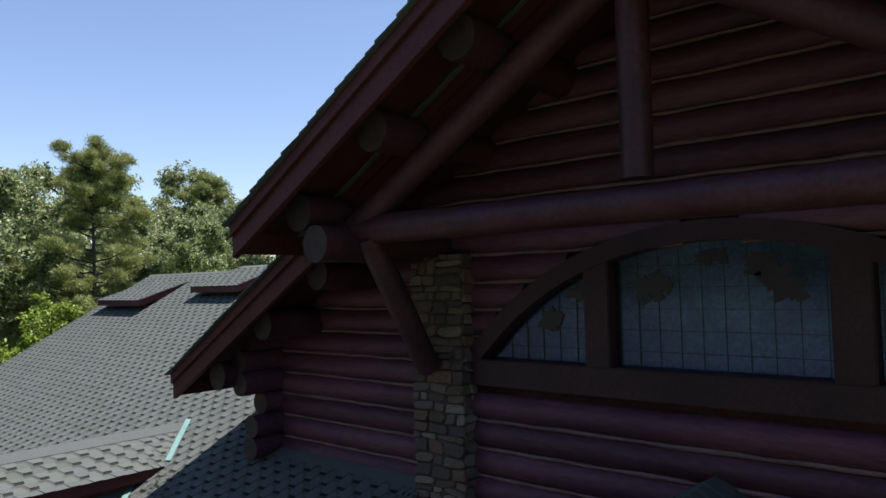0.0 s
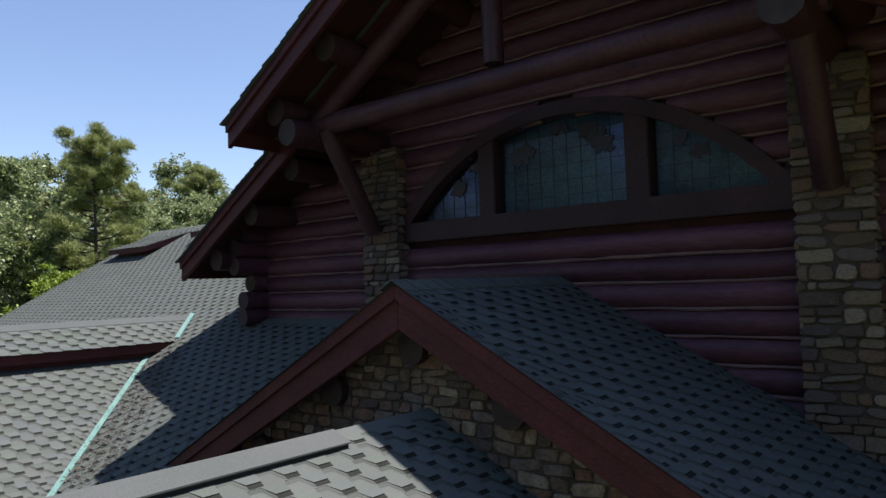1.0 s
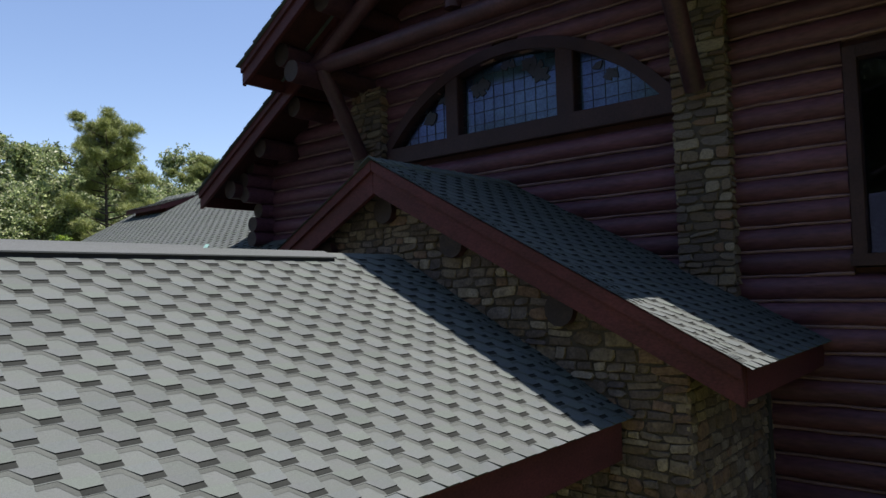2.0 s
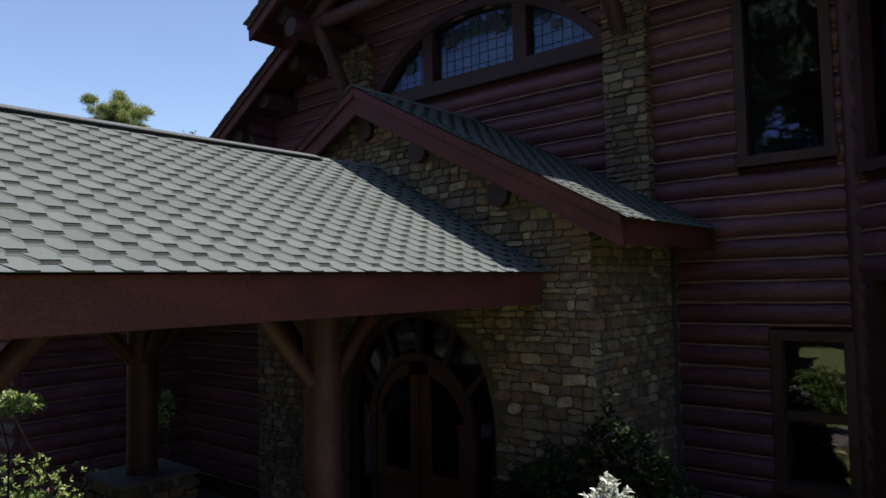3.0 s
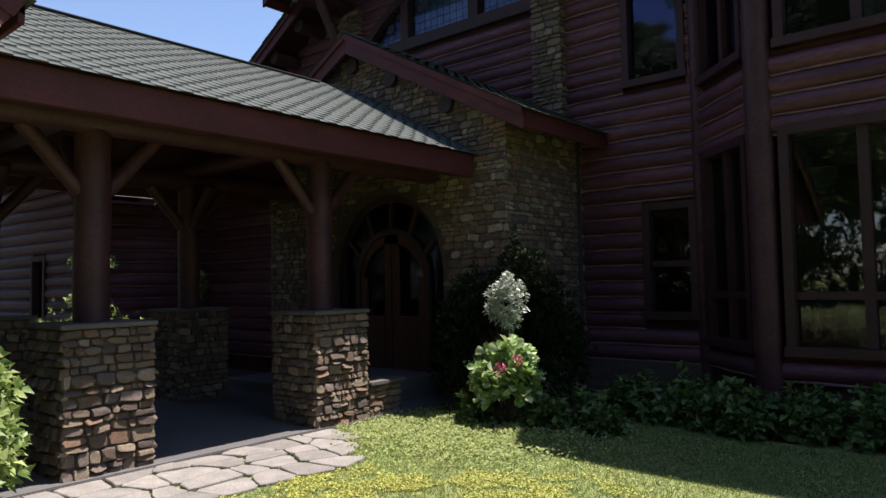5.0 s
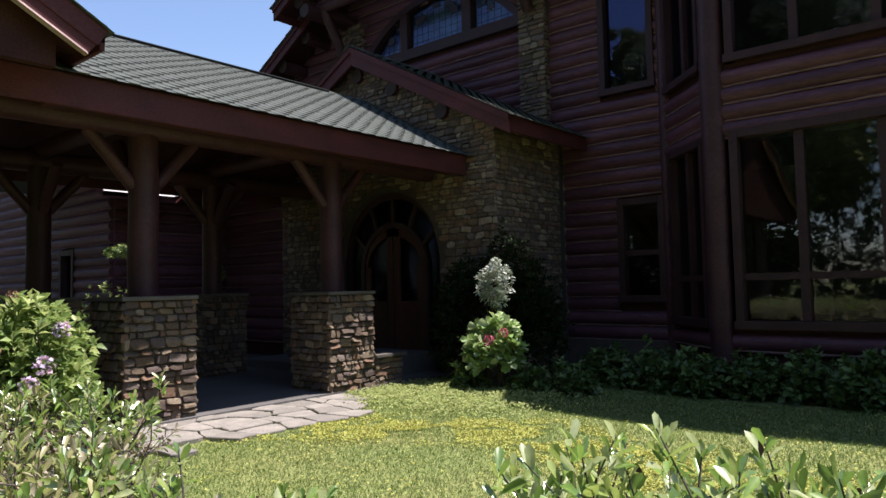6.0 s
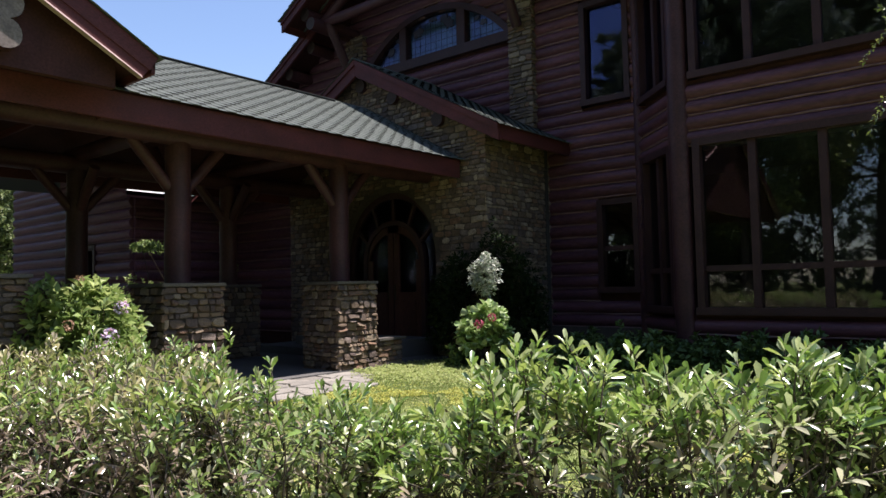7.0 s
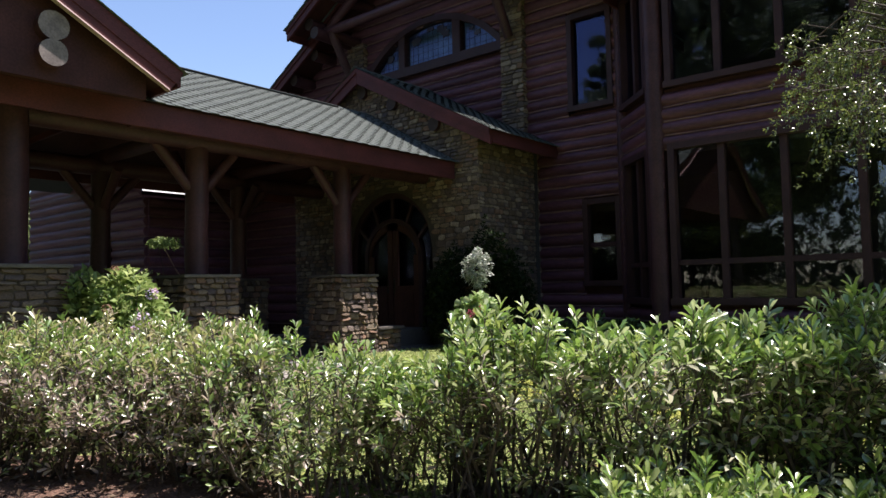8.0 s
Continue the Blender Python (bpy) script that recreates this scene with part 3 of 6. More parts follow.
# ---- gable roofs with the ridge running away from the camera ----
def gable_roof(name, label, cx, apex, pitch, left, right, y0, y1, fascia=0.26, over=0.12, shingles="plain"):
    r = thing(name, label, "roof")
    zl, zr = apex - pitch * (cx - left), apex - pitch * (right - cx)
    th = 0.1
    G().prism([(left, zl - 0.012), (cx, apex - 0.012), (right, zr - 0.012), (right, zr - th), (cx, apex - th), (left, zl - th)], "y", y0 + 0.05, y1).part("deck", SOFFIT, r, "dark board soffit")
    # raking boards: a deep one and a lighter drip board proud of it
    for a, za, nm in ((left, zl, "rake_board"), (right, zr, "rake_board")):
        G().prism([(a, za - 0.02), (cx, apex - 0.02), (cx, apex - 0.02 - fascia * 1.15), (a, za - 0.02 - fascia * 1.0)], "y", y0 - 0.01, y0 + 0.045).part(nm, FASCIA, r, bevel=0.004)
        G().prism([(a, za - 0.004), (cx, apex - 0.004), (cx, apex - 0.11), (a, za - 0.11)], "y", y0 - 0.04, y0 - 0.012).part("drip_board", FASCIA, r, bevel=0.004)
    for a, za, s in ((left, zl, 1), (right, zr, -1)):
        G().box(min(a - s * 0.006, a + s * 0.04), max(a - s * 0.006, a + s * 0.04), y0 + 0.05, y1, za - fascia * 0.95, za - 0.015).part("eave_board", FASCIA, r, bevel=0.004)
    if shingles == "plain":
        for a, za in ((left, zl), (right, zr)):
            s = -1 if a < cx else 1
            g = G()
            rows = int(math.hypot(cx - a, apex - za) / EXPO)
            rr = random.Random(int(abs(a) * 100))
            for i in range(rows):
                t0, t1 = i / rows, min(1.0, (i + 1.25) / rows)
                xa, xb = a + s * 0.05 + (cx - a) * t0, a + (cx - a) * t1
                qa, qb = za + (apex - za) * t0 - 0.02, za + (apex - za) * t1
                f = y0 - 0.07 - rr.uniform(0, 0.015)
                g.hexa([(xa, f, qa), (xb, f, qb), (xb, y1, qb), (xa, y1, qa), (xa, f, qa + 0.018), (xb, f, qb + 0.005), (xb, y1, qb + 0.005), (xa, y1, qa + 0.018)])
            tagged(g.part("shingles", SHINGLES, r), kind="stuff")
    return r


gable_roof("main_gable_roof", "steep shingled main gable with dark red rake boards", CX, 9.48, 0.588, -5.60, 0.94, 4.0, 12.0)
gable_roof("lower_gable_roof", "lower shingled roof stepping out beside the main gable", CX, 9.36, 0.588, -7.86, 2.6, 4.69, 12.0)

# purlins: round log ends under the overhang
for k, (x, z, y) in enumerate(((-3.35, 8.62, 4.2), (-4.15, 8.14, 4.2), (-5.0, 7.62, 4.2), (-4.8, 7.36, 4.2), (-1.31, 8.62, 4.2), (-0.51, 8.14, 4.2), (0.34, 7.62, 4.2), (0.14, 7.36, 4.2), (-6.43, 6.66, 4.85), (-5.58, 7.14, 4.85), (-7.25, 6.1, 4.85))):
    tagged(G().log((x, y, z), (x, WY + 0.1, z), 0.15, n=14, mi=0, cap=1, seed=k).part("roof_purlin", [BEAM, LOGEND], smooth=True), "round peeled-log purlin under the gable overhang", "log beam", "gable purlins")

# truss in front of the gable
truss = thing("gable_truss", "dark peeled-log king-post truss under the gable overhang", "truss")
TY = 4.6
G().log((-4.95, TY, 7.47), (0.34, TY, 7.47), 0.112, n=16, rings=9, cap=1).part("bottom_chord", [BEAM, LOGEND], truss, smooth=True)
G().log((CX, TY, 7.62), (CX, TY, 9.1), 0.097, n=16).part("king_post", BEAM, truss, smooth=True)
G().log((-4.75, TY, 7.5), (CX, TY, 8.95), 0.108, n=16, rings=7).part("rafter", BEAM, truss, smooth=True)
G().log((0.09, TY, 7.5), (CX, TY, 8.95), 0.108, n=16, rings=7).part("rafter", BEAM, truss, smooth=True)
for x in (-4.6, 0.15):
    tagged(G().log((x, WY - 0.3, 6.3), (x, TY - 0.02, 7.42), 0.105, n=14).part("knee_brace", BEAM, smooth=True), "dark peeled-log knee brace from stone pier to truss", "brace", "gable braces")
    tagged(G().log((x, TY + 0.05, 7.36), (x, WY + 0.1, 7.36), 0.12, n=14, cap=1).part("outrigger_log", [BEAM, LOGEND], smooth=True), "short peeled-log outrigger above the stone pier", "log beam", "gable outriggers")

# ---- stone entry with its own gable ----
EX, EZ, EP, EY = -2.26, 5.68, 0.535, 3.2
entry_roof = gable_roof("entry_roof", "shingled entry gable with red rake boards and dark shade", EX, EZ, EP, -5.6, 1.1, EY, WY - 0.02, fascia=0.27, shingles="none")
hyp = math.hypot(1, EP)
sl = (1.1 - EX)
shingle_field(entry_roof, (1.175, EY - 0.06, EZ - EP * (sl + 0.075)), (0, 1, 0), (-1, 0, EP), WY - EY + 0.02, sl * hyp + 0.085, 41, limit=120)
shingle_field(entry_roof, (-5.64, WY - 0.02, EZ - EP * (sl + 0.04)), (0, -1, 0), (1, 0, EP), WY - EY + 0.04, sl * hyp + 0.05, 42)
g = G()
for i in range(17):
    a = EY - 0.07 + i * 0.143
    g.hexa([(EX - 0.13, a, EZ - 0.05), (EX, a, EZ + 0.022), (EX, a + 0.16, EZ + 0.012), (EX - 0.13, a + 0.16, EZ - 0.06), (EX - 0.13, a, EZ - 0.04), (EX, a, EZ + 0.034), (EX, a + 0.16, EZ + 0.022), (EX - 0.13, a + 0.16, EZ - 0.052)])
    g.hexa([(EX, a, EZ + 0.022), (EX + 0.13, a, EZ - 0.05), (EX + 0.13, a + 0.16, EZ - 0.06), (EX, a + 0.16, EZ + 0.012), (EX, a, EZ + 0.034), (EX + 0.13, a, EZ - 0.04), (EX + 0.13, a + 0.16, EZ - 0.052), (EX, a + 0.16, EZ + 0.022)])
g.part("ridge_cap", SHINGLES, entry_roof)
for k, (x, z) in enumerate(((EX - 0.05, 5.2), (-1.45, 4.82), (-3.2, 4.82), (-0.35, 4.22), (-4.2, 4.22))):
    tagged(G().log((x, EY + 0.16, z), (x, WY, z), 0.13, n=14, cap=1, seed=k).part("entry_purlin", [BEAM, LOGEND], smooth=True), "round log purlin end under the entry gable", "log beam", "entry purlins")

SX0, SX1, SY = -4.62, 0.66, 3.42
entry = tagged(new("wall_entry"), "tan ledge-stone entry wall with an arched doorway", "wall", kind="structure")
DC, DW, DS = -1.70, 1.2, 1.85
ARC_N = 20


def door_arch(x, grow=0.0):
    r = DW + grow
    d = abs(x - DC)
    return DS + math.sqrt(max(0, r * r - d * d)) if d < r else 0.0


top_z = lambda x: min(EZ - EP * abs(x - EX) - 0.12, 9)
g = G()
xs = sorted({SX0 + 0.03, SX1 - 0.032, EX, *[DC - DW + 2 * DW * i / ARC_N for i in range(ARC_N + 1)]})
for a, b in zip(xs, xs[1:]):
    za, zb = (door_arch(a + 1e-4), door_arch(b - 1e-4))
    if door_arch((a + b) / 2) == 0:
        za = zb = -0.05
    g.hexa([(a, SY + 0.03, za), (b, SY + 0.03, zb), (b, SY + 0.4, zb), (a, SY + 0.4, za), (a, SY + 0.03, top_z(a)), (b, SY + 0.03, top_z(b)), (b, SY + 0.4, top_z(b)), (a, SY + 0.4, top_z(a))])
g.box(SX1 - 0.4, SX1 - 0.03, SY + 0.4, WY, -0.05, top_z(SX1) - 0.02)
g.box(SX0 + 0.03, SX0 + 0.4, SY + 0.4, WY, -0.05, top_z(SX0) - 0.02)
g.part("wall_core", MORTAR, entry)


def on_entry(x, y, w, h):
    X = SX0 + x
    return y + h / 2 < top_z(X) + 0.03 and not (abs(X - DC) < DW + 0.06 and y < door_arch(X, 0.1))


stone_face(entry, (SX0, SY + 0.03, 0), (1, 0, 0), (0, 0, 1), (0, -1, 0), SX1 - SX0, 5.4, 51, on_entry, limit=290, proud=(0.01, 0.026), row=(0.05, 0.13), long=(0.08, 0.26))
entry_side = tagged(new("wall_entry_side"), "tan ledge-stone side of the entry", "wall", kind="structure")
stone_face(entry_side, (SX1 - 0.03, SY, 0), (0, 1, 0), (0, 0, 1), (1, 0, 0), WY - SY, 3.85, 52, limit=290, proud=(0.01, 0.026), row=(0.05, 0.13), long=(0.08, 0.26))
stone_face(entry_side, (SX0 + 0.03, WY, 0), (0, -1, 0), (0, 0, 1), (-1, 0, 0), WY - SY, 3.85, 53, limit=0, row=(0.05, 0.13), long=(0.08, 0.26))


def entry_door():
    d = tagged(new("door_1"), "arched double wooden door with glazed sidelights and fanlight", "door", kind="structure")
    y = SY + 0.16
    zb = 0.33
    n = 24
    # outer arch frame
    g = G()
    for i in range(n):
        a, b = math.pi * i / n, math.pi * (i + 1) / n
        ring = [(DC + r * math.cos(t), DS + r * math.sin(t)) for t in (a, b) for r in (DW - 0.12, DW)]
        g.hexa([(ring[0][0], y, ring[0][1]), (ring[1][0], y, ring[1][1]), (ring[1][0], y + 0.16, ring[1][1]), (ring[0][0], y + 0.16, ring[0][1]),
                (ring[2][0], y, ring[2][1]), (ring[3][0], y, ring[3][1]), (ring[3][0], y + 0.16, ring[3][1]), (ring[2][0], y + 0.16, ring[2][1])])
    for s in (-1, 1):
        g.box(*sorted((DC + s * (DW - 0.12), DC + s * DW)), y, y + 0.16, zb, DS)
    g.part("door_frame", FRAME, d)
    # inner arch round the pair of leaves
    ri, si = 0.80, 1.72
    g = G()
    for i in range(n):
        a, b = math.pi * i / n, math.pi * (i + 1) / n
        ring = [(DC + r * math.cos(t), si + r * math.sin(t)) for t in (a, b) for r in (ri - 0.09, ri)]
        g.hexa([(ring[0][0], y, ring[0][1]), (ring[1][0], y, ring[1][1]), (ring[1][0], y + 0.13, ring[1][1]), (ring[0][0], y + 0.13, ring[0][1]),
                (ring[2][0], y, ring[2][1]), (ring[3][0], y, ring[3][1]), (ring[3][0], y + 0.13, ring[3][1]), (ring[2][0], y + 0.13, ring[2][1])])
    for s in (-1, 1):
        g.box(*sorted((DC + s * (ri - 0.09), DC + s * ri)), y, y + 0.13, zb, si)
    for t in (0.5, 1.05, math.pi / 2, math.pi - 1.05, math.pi - 0.5):
        c, s = math.cos(t), math.sin(t)
        p0, p1 = (DC + ri * c, si + ri * s), (DC + (DW - 0.06) * c, DS + (DW - 0.06) * s)
        g.hexa([(p0[0] - 0.03 * s, y + 0.01, p0[1] + 0.03 * c), (p0[0] + 0.03 * s, y + 0.01, p0[1] - 0.03 * c), (p0[0] + 0.03 * s, y + 0.1, p0[1] - 0.03 * c), (p0[0] - 0.03 * s, y + 0.1, p0[1] + 0.03 * c),
                (p1[0] - 0.03 * s, y + 0.01, p1[1] + 0.03 * c), (p1[0] + 0.03 * s, y + 0.01, p1[1] - 0.03 * c), (p1[0] + 0.03 * s, y + 0.1, p1[1] - 0.03 * c), (p1[0] - 0.03 * s, y + 0.1, p1[1] + 0.03 * c)])
    g.part("inner_arch", FRAME, d)
    pane = G()
    seg = [DC - DW + 2 * DW * i / n for i in range(n + 1)]
    pane.add([(x, y + 0.07, zb) for x in seg] + [(x, y + 0.07, door_arch(x)) for x in seg], [(i, i + 1, n + 2 + i, n + 1 + i) for i in range(n)])
    p = pane.part("pane", DOORGLASS, d)
    p.visible_shadow = False
    for s in (-1, 1):
        a, b = sorted((DC + s * 0.015, DC + s * (ri - 0.1)))
        k = 10
        q = [a + (b - a) * i / k for i in range(k + 1)]
        arcz = lambda x: si + math.sqrt(max(0, (ri - 0.1) ** 2 - (x - DC) ** 2))
        # solid lower part, stiles, and a glazed arched light
        leaf = G()
        leaf.box(a, b, y + 0.02, y + 0.065, zb, 1.15)
        leaf.box(a, a + 0.13, y + 0.02, y + 0.065, 1.15, max(1.2, arcz(a + 0.001)))
        leaf.box(b - 0.13, b, y + 0.02, y + 0.065, 1.15, max(1.2, arcz(b - 0.001)))
        for u0, u1 in zip(q, q[1:]):
            lo = [arcz(t) - 0.14 for t in (u0, u1)]
            leaf.hexa([(u0, y + 0.02, lo[0]), (u1, y + 0.02, lo[1]), (u1, y + 0.065, lo[1]), (u0, y + 0.065, lo[0]), (u0, y + 0.02, lo[0] + 0.14), (u1, y + 0.02, lo[1] + 0.14), (u1, y + 0.065, lo[1] + 0.14), (u0, y + 0.065, lo[0] + 0.14)])
        lf = leaf.part("door_leaf", DOORWOOD, d, "dark stained wooden door leaf")
        G().box(a + 0.13, b - 0.13, y + 0.005, y + 0.02, 0.4, 1.0).part("raised_panel", DOORWOOD, lf, bevel=0.012)
        hx = DC + s * 0.09
        G().log((hx, y - 0.04, 1.0), (hx, y - 0.04, 1.3), 0.014, n=8, rings=3).part("door_handle", METAL, lf, "dark bronze pull handle", smooth=True)
    return d


entry_door()
g = G()
g.box(SX0, SX1, SY + 1.9, SY + 2.0, 0, 4)
g.part("inner_wall", INTERIOR, room)

# ---- walkway canopy ----
KX, KZ, KP, KR, KL = -2.2, 4.748, 0.556, 0.19, -4.6
CY0, CY1 = -2.6, SY + 0.03
canopy = thing("canopy_roof", "grey shingled walkway canopy roof with dark red eave boards", "canopy roof")
kz = KZ - KP * (KR - KX)
kd = kz + KP * 0.09
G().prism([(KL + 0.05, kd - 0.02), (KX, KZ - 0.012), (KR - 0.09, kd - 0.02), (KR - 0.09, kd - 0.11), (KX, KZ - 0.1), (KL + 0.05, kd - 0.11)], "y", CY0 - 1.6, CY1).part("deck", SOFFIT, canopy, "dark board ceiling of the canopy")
G().box(KR - 0.08, KR - 0.036, CY0 - 4.2, SY - 0.06, kz - 0.32, kz - 0.02).part("eave_board", FASCIA, canopy, bevel=0.005)
G().box(KL, KL + 0.045, CY0 - 0.4, SY - 0.06, kz - 0.34, kz - 0.012).part("eave_board", FASCIA, canopy, bevel=0.005)
G().box(KR - 0.4, KR - 0.082, CY0, SY - 0.06, kz - 0.27, kz - 0.24).part("soffit", SOFFIT, canopy)
khyp = math.hypot(1, KP)
shingle_field(canopy, (KR + 0.03, CY0 - 0.9, kz - KP * 0.03), (0, 1, 0), (-1, 0, KP), CY1 - CY0 + 0.9, (KR - KX) * khyp + 0.05, 61, limit=300)
shingle_field(canopy, (KL - 0.04, CY1, kz - KP * 0.04), (0, -1, 0), (1, 0, KP), CY1 - CY0 + 0.9, (KR - KX) * khyp + 0.05, 62)
g = G()
g.prism([(KX - 0.15, KZ - 0.09), (KX + 0.15, KZ - 0.09), (KX + 0.15, KZ - 0.046), (KX, KZ + 0.012), (KX - 0.15, KZ - 0.046)], "y", CY0, 2.5)
g.part("ridge_vent", VENTDARK, canopy, "dark raised ridge vent")
cap = G()
for s in (-1, 1):
    e, y0, y1 = KX + s * 0.165, CY0 - 0.01, 2.51
    cap.hexa([(KX, y0, KZ + 0.016), (e, y0, KZ - 0.044), (e, y1, KZ - 0.044), (KX, y1, KZ + 0.016), (KX, y0, KZ + 0.026), (e, y0, KZ - 0.034), (e, y1, KZ - 0.034), (KX, y1, KZ + 0.026)])
cap.part("ridge_cap", RIDGE, canopy)

# plate beams, posts and knee braces
for x, bz in ((-0.68, 3.25), (-3.72, 3.25)):
    tagged(G().log((x, CY0 - 5.0, bz), (x, SY, bz), 0.15, n=16, rings=9).part("plate_beam", BEAM, smooth=True), "long round log beam carrying the canopy", "log beam", "canopy beams")
for y in (1.32, -1.32):
    tagged(G().log((-4.1, y, 3.42), (-0.45, y, 3.42), 0.12, n=14, rings=7, cap=1).part("tie_beam", [BEAM, LOGEND], smooth=True), "round log tie beam across the canopy", "log beam", "canopy tie beams")


def stone_pillar(cx, cy, h=1.35, w=0.82, seed=0, row=(0.045, 0.14), long=(0.05, 0.2), proud=(0.02, 0.06)):
    p = thing("stone_pillar", "square ledge-stone pillar base with a flat stone cap", "pillar", "canopy pillars")
    k = w / 2
    G().box(cx - k + 0.035, cx + k - 0.035, cy - k + 0.035, cy + k - 0.035, -0.1, h - 0.05).part("core", MORTAR, p)
    hh = h - 0.045
    stone_face(p, (cx - k, cy - k + 0.035, 0), (1, 0, 0), (0, 0, 1), (0, -1, 0), w, hh, seed, row=row, long=long, proud=proud)
    stone_face(p, (cx + k - 0.035, cy - k, 0), (0, 1, 0), (0, 0, 1), (1, 0, 0), w, hh, seed + 1, row=row, long=long, proud=proud)
    stone_face(p, (cx + k, cy + k - 0.035, 0), (-1, 0, 0), (0, 0, 1), (0, 1, 0), w, hh, seed + 2, row=row, long=long, proud=proud)
    stone_face(p, (cx - k + 0.035, cy + k, 0), (0, -1, 0), (0, 0, 1), (-1, 0, 0), w, hh, seed + 3, row=row, long=long, proud=proud)
    G().box(cx - k - 0.02, cx + k + 0.02, cy - k - 0.02, cy + k + 0.02, h - 0.045, h).part("cap", CAP, p, "thin flat cap slab", bevel=0.008)
    return p


def log_post(cx, cy, z0, z1, r=0.16, braces=((0, 1), (0, -1)), reach=0.62):
    p = thing("log_post", "dark round log post with curved knee braces on a stone pillar", "post", "canopy posts")
    G().log((cx, cy, z0), (cx, cy, z1), r, r * 0.96, n=18, rings=7).part("post", BEAM, p, smooth=True)
    for dx, dy in braces:
        G().log((cx + dx * r * 0.7, cy + dy * r * 0.7, z1 - reach - 0.05), (cx + dx * (reach + r * 0.4), cy + dy * (reach + r * 0.4), z1 - 0.02), 0.075, n=12).part("knee_brace", BEAM, p, smooth=True)
    return p


PILLARS = [(-0.68, 1.32), (-0.74, -1.35), (-3.72, 1.32), (-3.72, -1.35)]
for i, (x, y) in enumerate(PILLARS):
    stone_pillar(x, y, seed=100 + i * 10)
    log_post(x, y, 1.35, 3.16, reach=0.55, braces=((0, 1), (0, -1), ((1 if x < -2 else -1), 0)))
stone_pillar(-0.53, -3.77, h=1.455, w=0.95, seed=150, row=(0.04, 0.11), long=(0.08, 0.26), proud=(0.015, 0.04))
log_post(-0.53, -3.77, 1.455, 3.3, r=0.19, braces=((0, -1), (-1, 0)))
stone_pillar(-5.2, -3.96, h=1.42, w=0.86, seed=160)
log_post(-5.2, -3.96, 1.42, 3.3, r=0.19, braces=((0, 1), (0, -1), (1, 0)))

# ---- drive-through porch with its gable end ----
PX, PY, PZ, PP = 0.8, -2.43, 3.64, 0.553
# pale tone for an added strip: sunlight along the rake board's lower edge
SUNSTRIP = mat("pale_weathered_trim", (0.34, 0.25, 0.235), 0.85, (0.27, 0.19, 0.18), 4, 60, 0.1, spec=0.15)
porch = thing("drive_porch_roof", "dark gabled drive-through porch roof with deep red rake boards", "roof")
PR = -7.6
pr = PZ + PP * (PY - PR)
pe = 2 * PR - PY
G().prism([(PY, PZ - 0.012), (PR, pr - 0.012), (pe, PZ - 0.012), (pe, PZ - 0.1), (PR, pr - 0.1), (PY, PZ - 0.1)], "x", -13.5, PX - 0.05).part("deck", SOFFIT, porch, "dark board soffit")
for a in (PY, pe):
    s = 1 if a < PR else -1
    G().prism([(a, PZ - 0.02), (PR, pr - 0.02), (PR, pr - 0.335), (a + s * 0.17, PZ + 0.17 * PP - 0.335)], "x", PX - 0.05, PX).part("rake_board", FASCIA, porch, bevel=0.005)
    G().prism([(a, PZ - 0.002), (PR, pr - 0.002), (PR, pr - 0.20), (a + s * 0.09, PZ + 0.09 * PP - 0.20)], "x", PX + 0.002, PX + 0.014).part("drip_board", FASCIA, porch, bevel=0.003)
    y1, z1 = a + s * 0.17, PZ + 0.17 * PP - 0.335
    z2 = pr - 0.335
    G().hexa([(PX - 0.05, y1, z1 - 0.004), (PX + 0.026, y1, z1 - 0.004), (PX + 0.026, PR, z2 - 0.004), (PX - 0.05, PR, z2 - 0.004), (PX - 0.05, y1, z1 + 0.004), (PX + 0.004, y1, z1 + 0.026), (PX + 0.004, PR, z2 + 0.026), (PX - 0.05, PR, z2 + 0.004)]).part("rake_trim", SUNSTRIP, porch, "pale strip painted as the sunlit lower edge of the rake board")
    G().box(-13.5, PX - 0.05, min(a, a + s * 0.045), max(a, a + s * 0.045), PZ - 0.16, PZ - 0.015).part("eave_board", FASCIA, porch, bevel=0.005)
ph = math.hypot(1, PP)
shingle_field(porch, (PX + 0.050, PY + 0.04, PZ - PP * 0.04), (-1, 0, 0), (0, -1, PP), 14.3, (PY - PR) * ph, 71)
shingle_field(porch, (-13.5, pe - 0.04, PZ - PP * 0.04), (1, 0, 0), (0, 1, PP), 14.35, (PY - PR) * ph, 72)
# gable boards: their shadow is put into the darker soffit tone
gable = G()
gable.prism([(PY - 0.34, PZ - 0.34), (PY - 0.34, PZ + 0.08), (PR, pr - 0.1), (pe + 0.12, PZ - 0.03), (pe + 0.12, PZ - 0.34)], "x", 0.5, 0.6)
gable.part("gable_boards", SOFFIT, porch, "gable boards in a darker, shaded tone")
for z, r in ((3.56, 0.14), (3.84, 0.15)):
    tagged(G().log((-6.6, -3.78, z), (0.735, -3.80, z), r, n=18, rings=9, cap=1).part("porch_beam", [BEAM, SUNLITEND], smooth=True), "round porch beam with a sawn end in a sunlit tone", "log beam", "porch beams")

# ---- floors, path, low wall ----
tagged(G().box(-4.6, -0.25, -9, SY + 0.1, -0.06, 0.03).part("pavement", CONCRETE, bevel=0.01), "grey concrete walkway under the canopy", "walkway", kind="structure")
tagged(G().box(-4.2, -0.75, 2.2, SY + 0.2, 0.0, 0.17).part("entry_step", CONCRETE, bevel=0.012), "low concrete entry step in front of the door", "step")
tagged(G().box(-3.6, -0.75, 2.75, SY + 0.3, 0.17, 0.33).part("door_step", CONCRETE, bevel=0.012), "upper concrete step at the door threshold", "step")
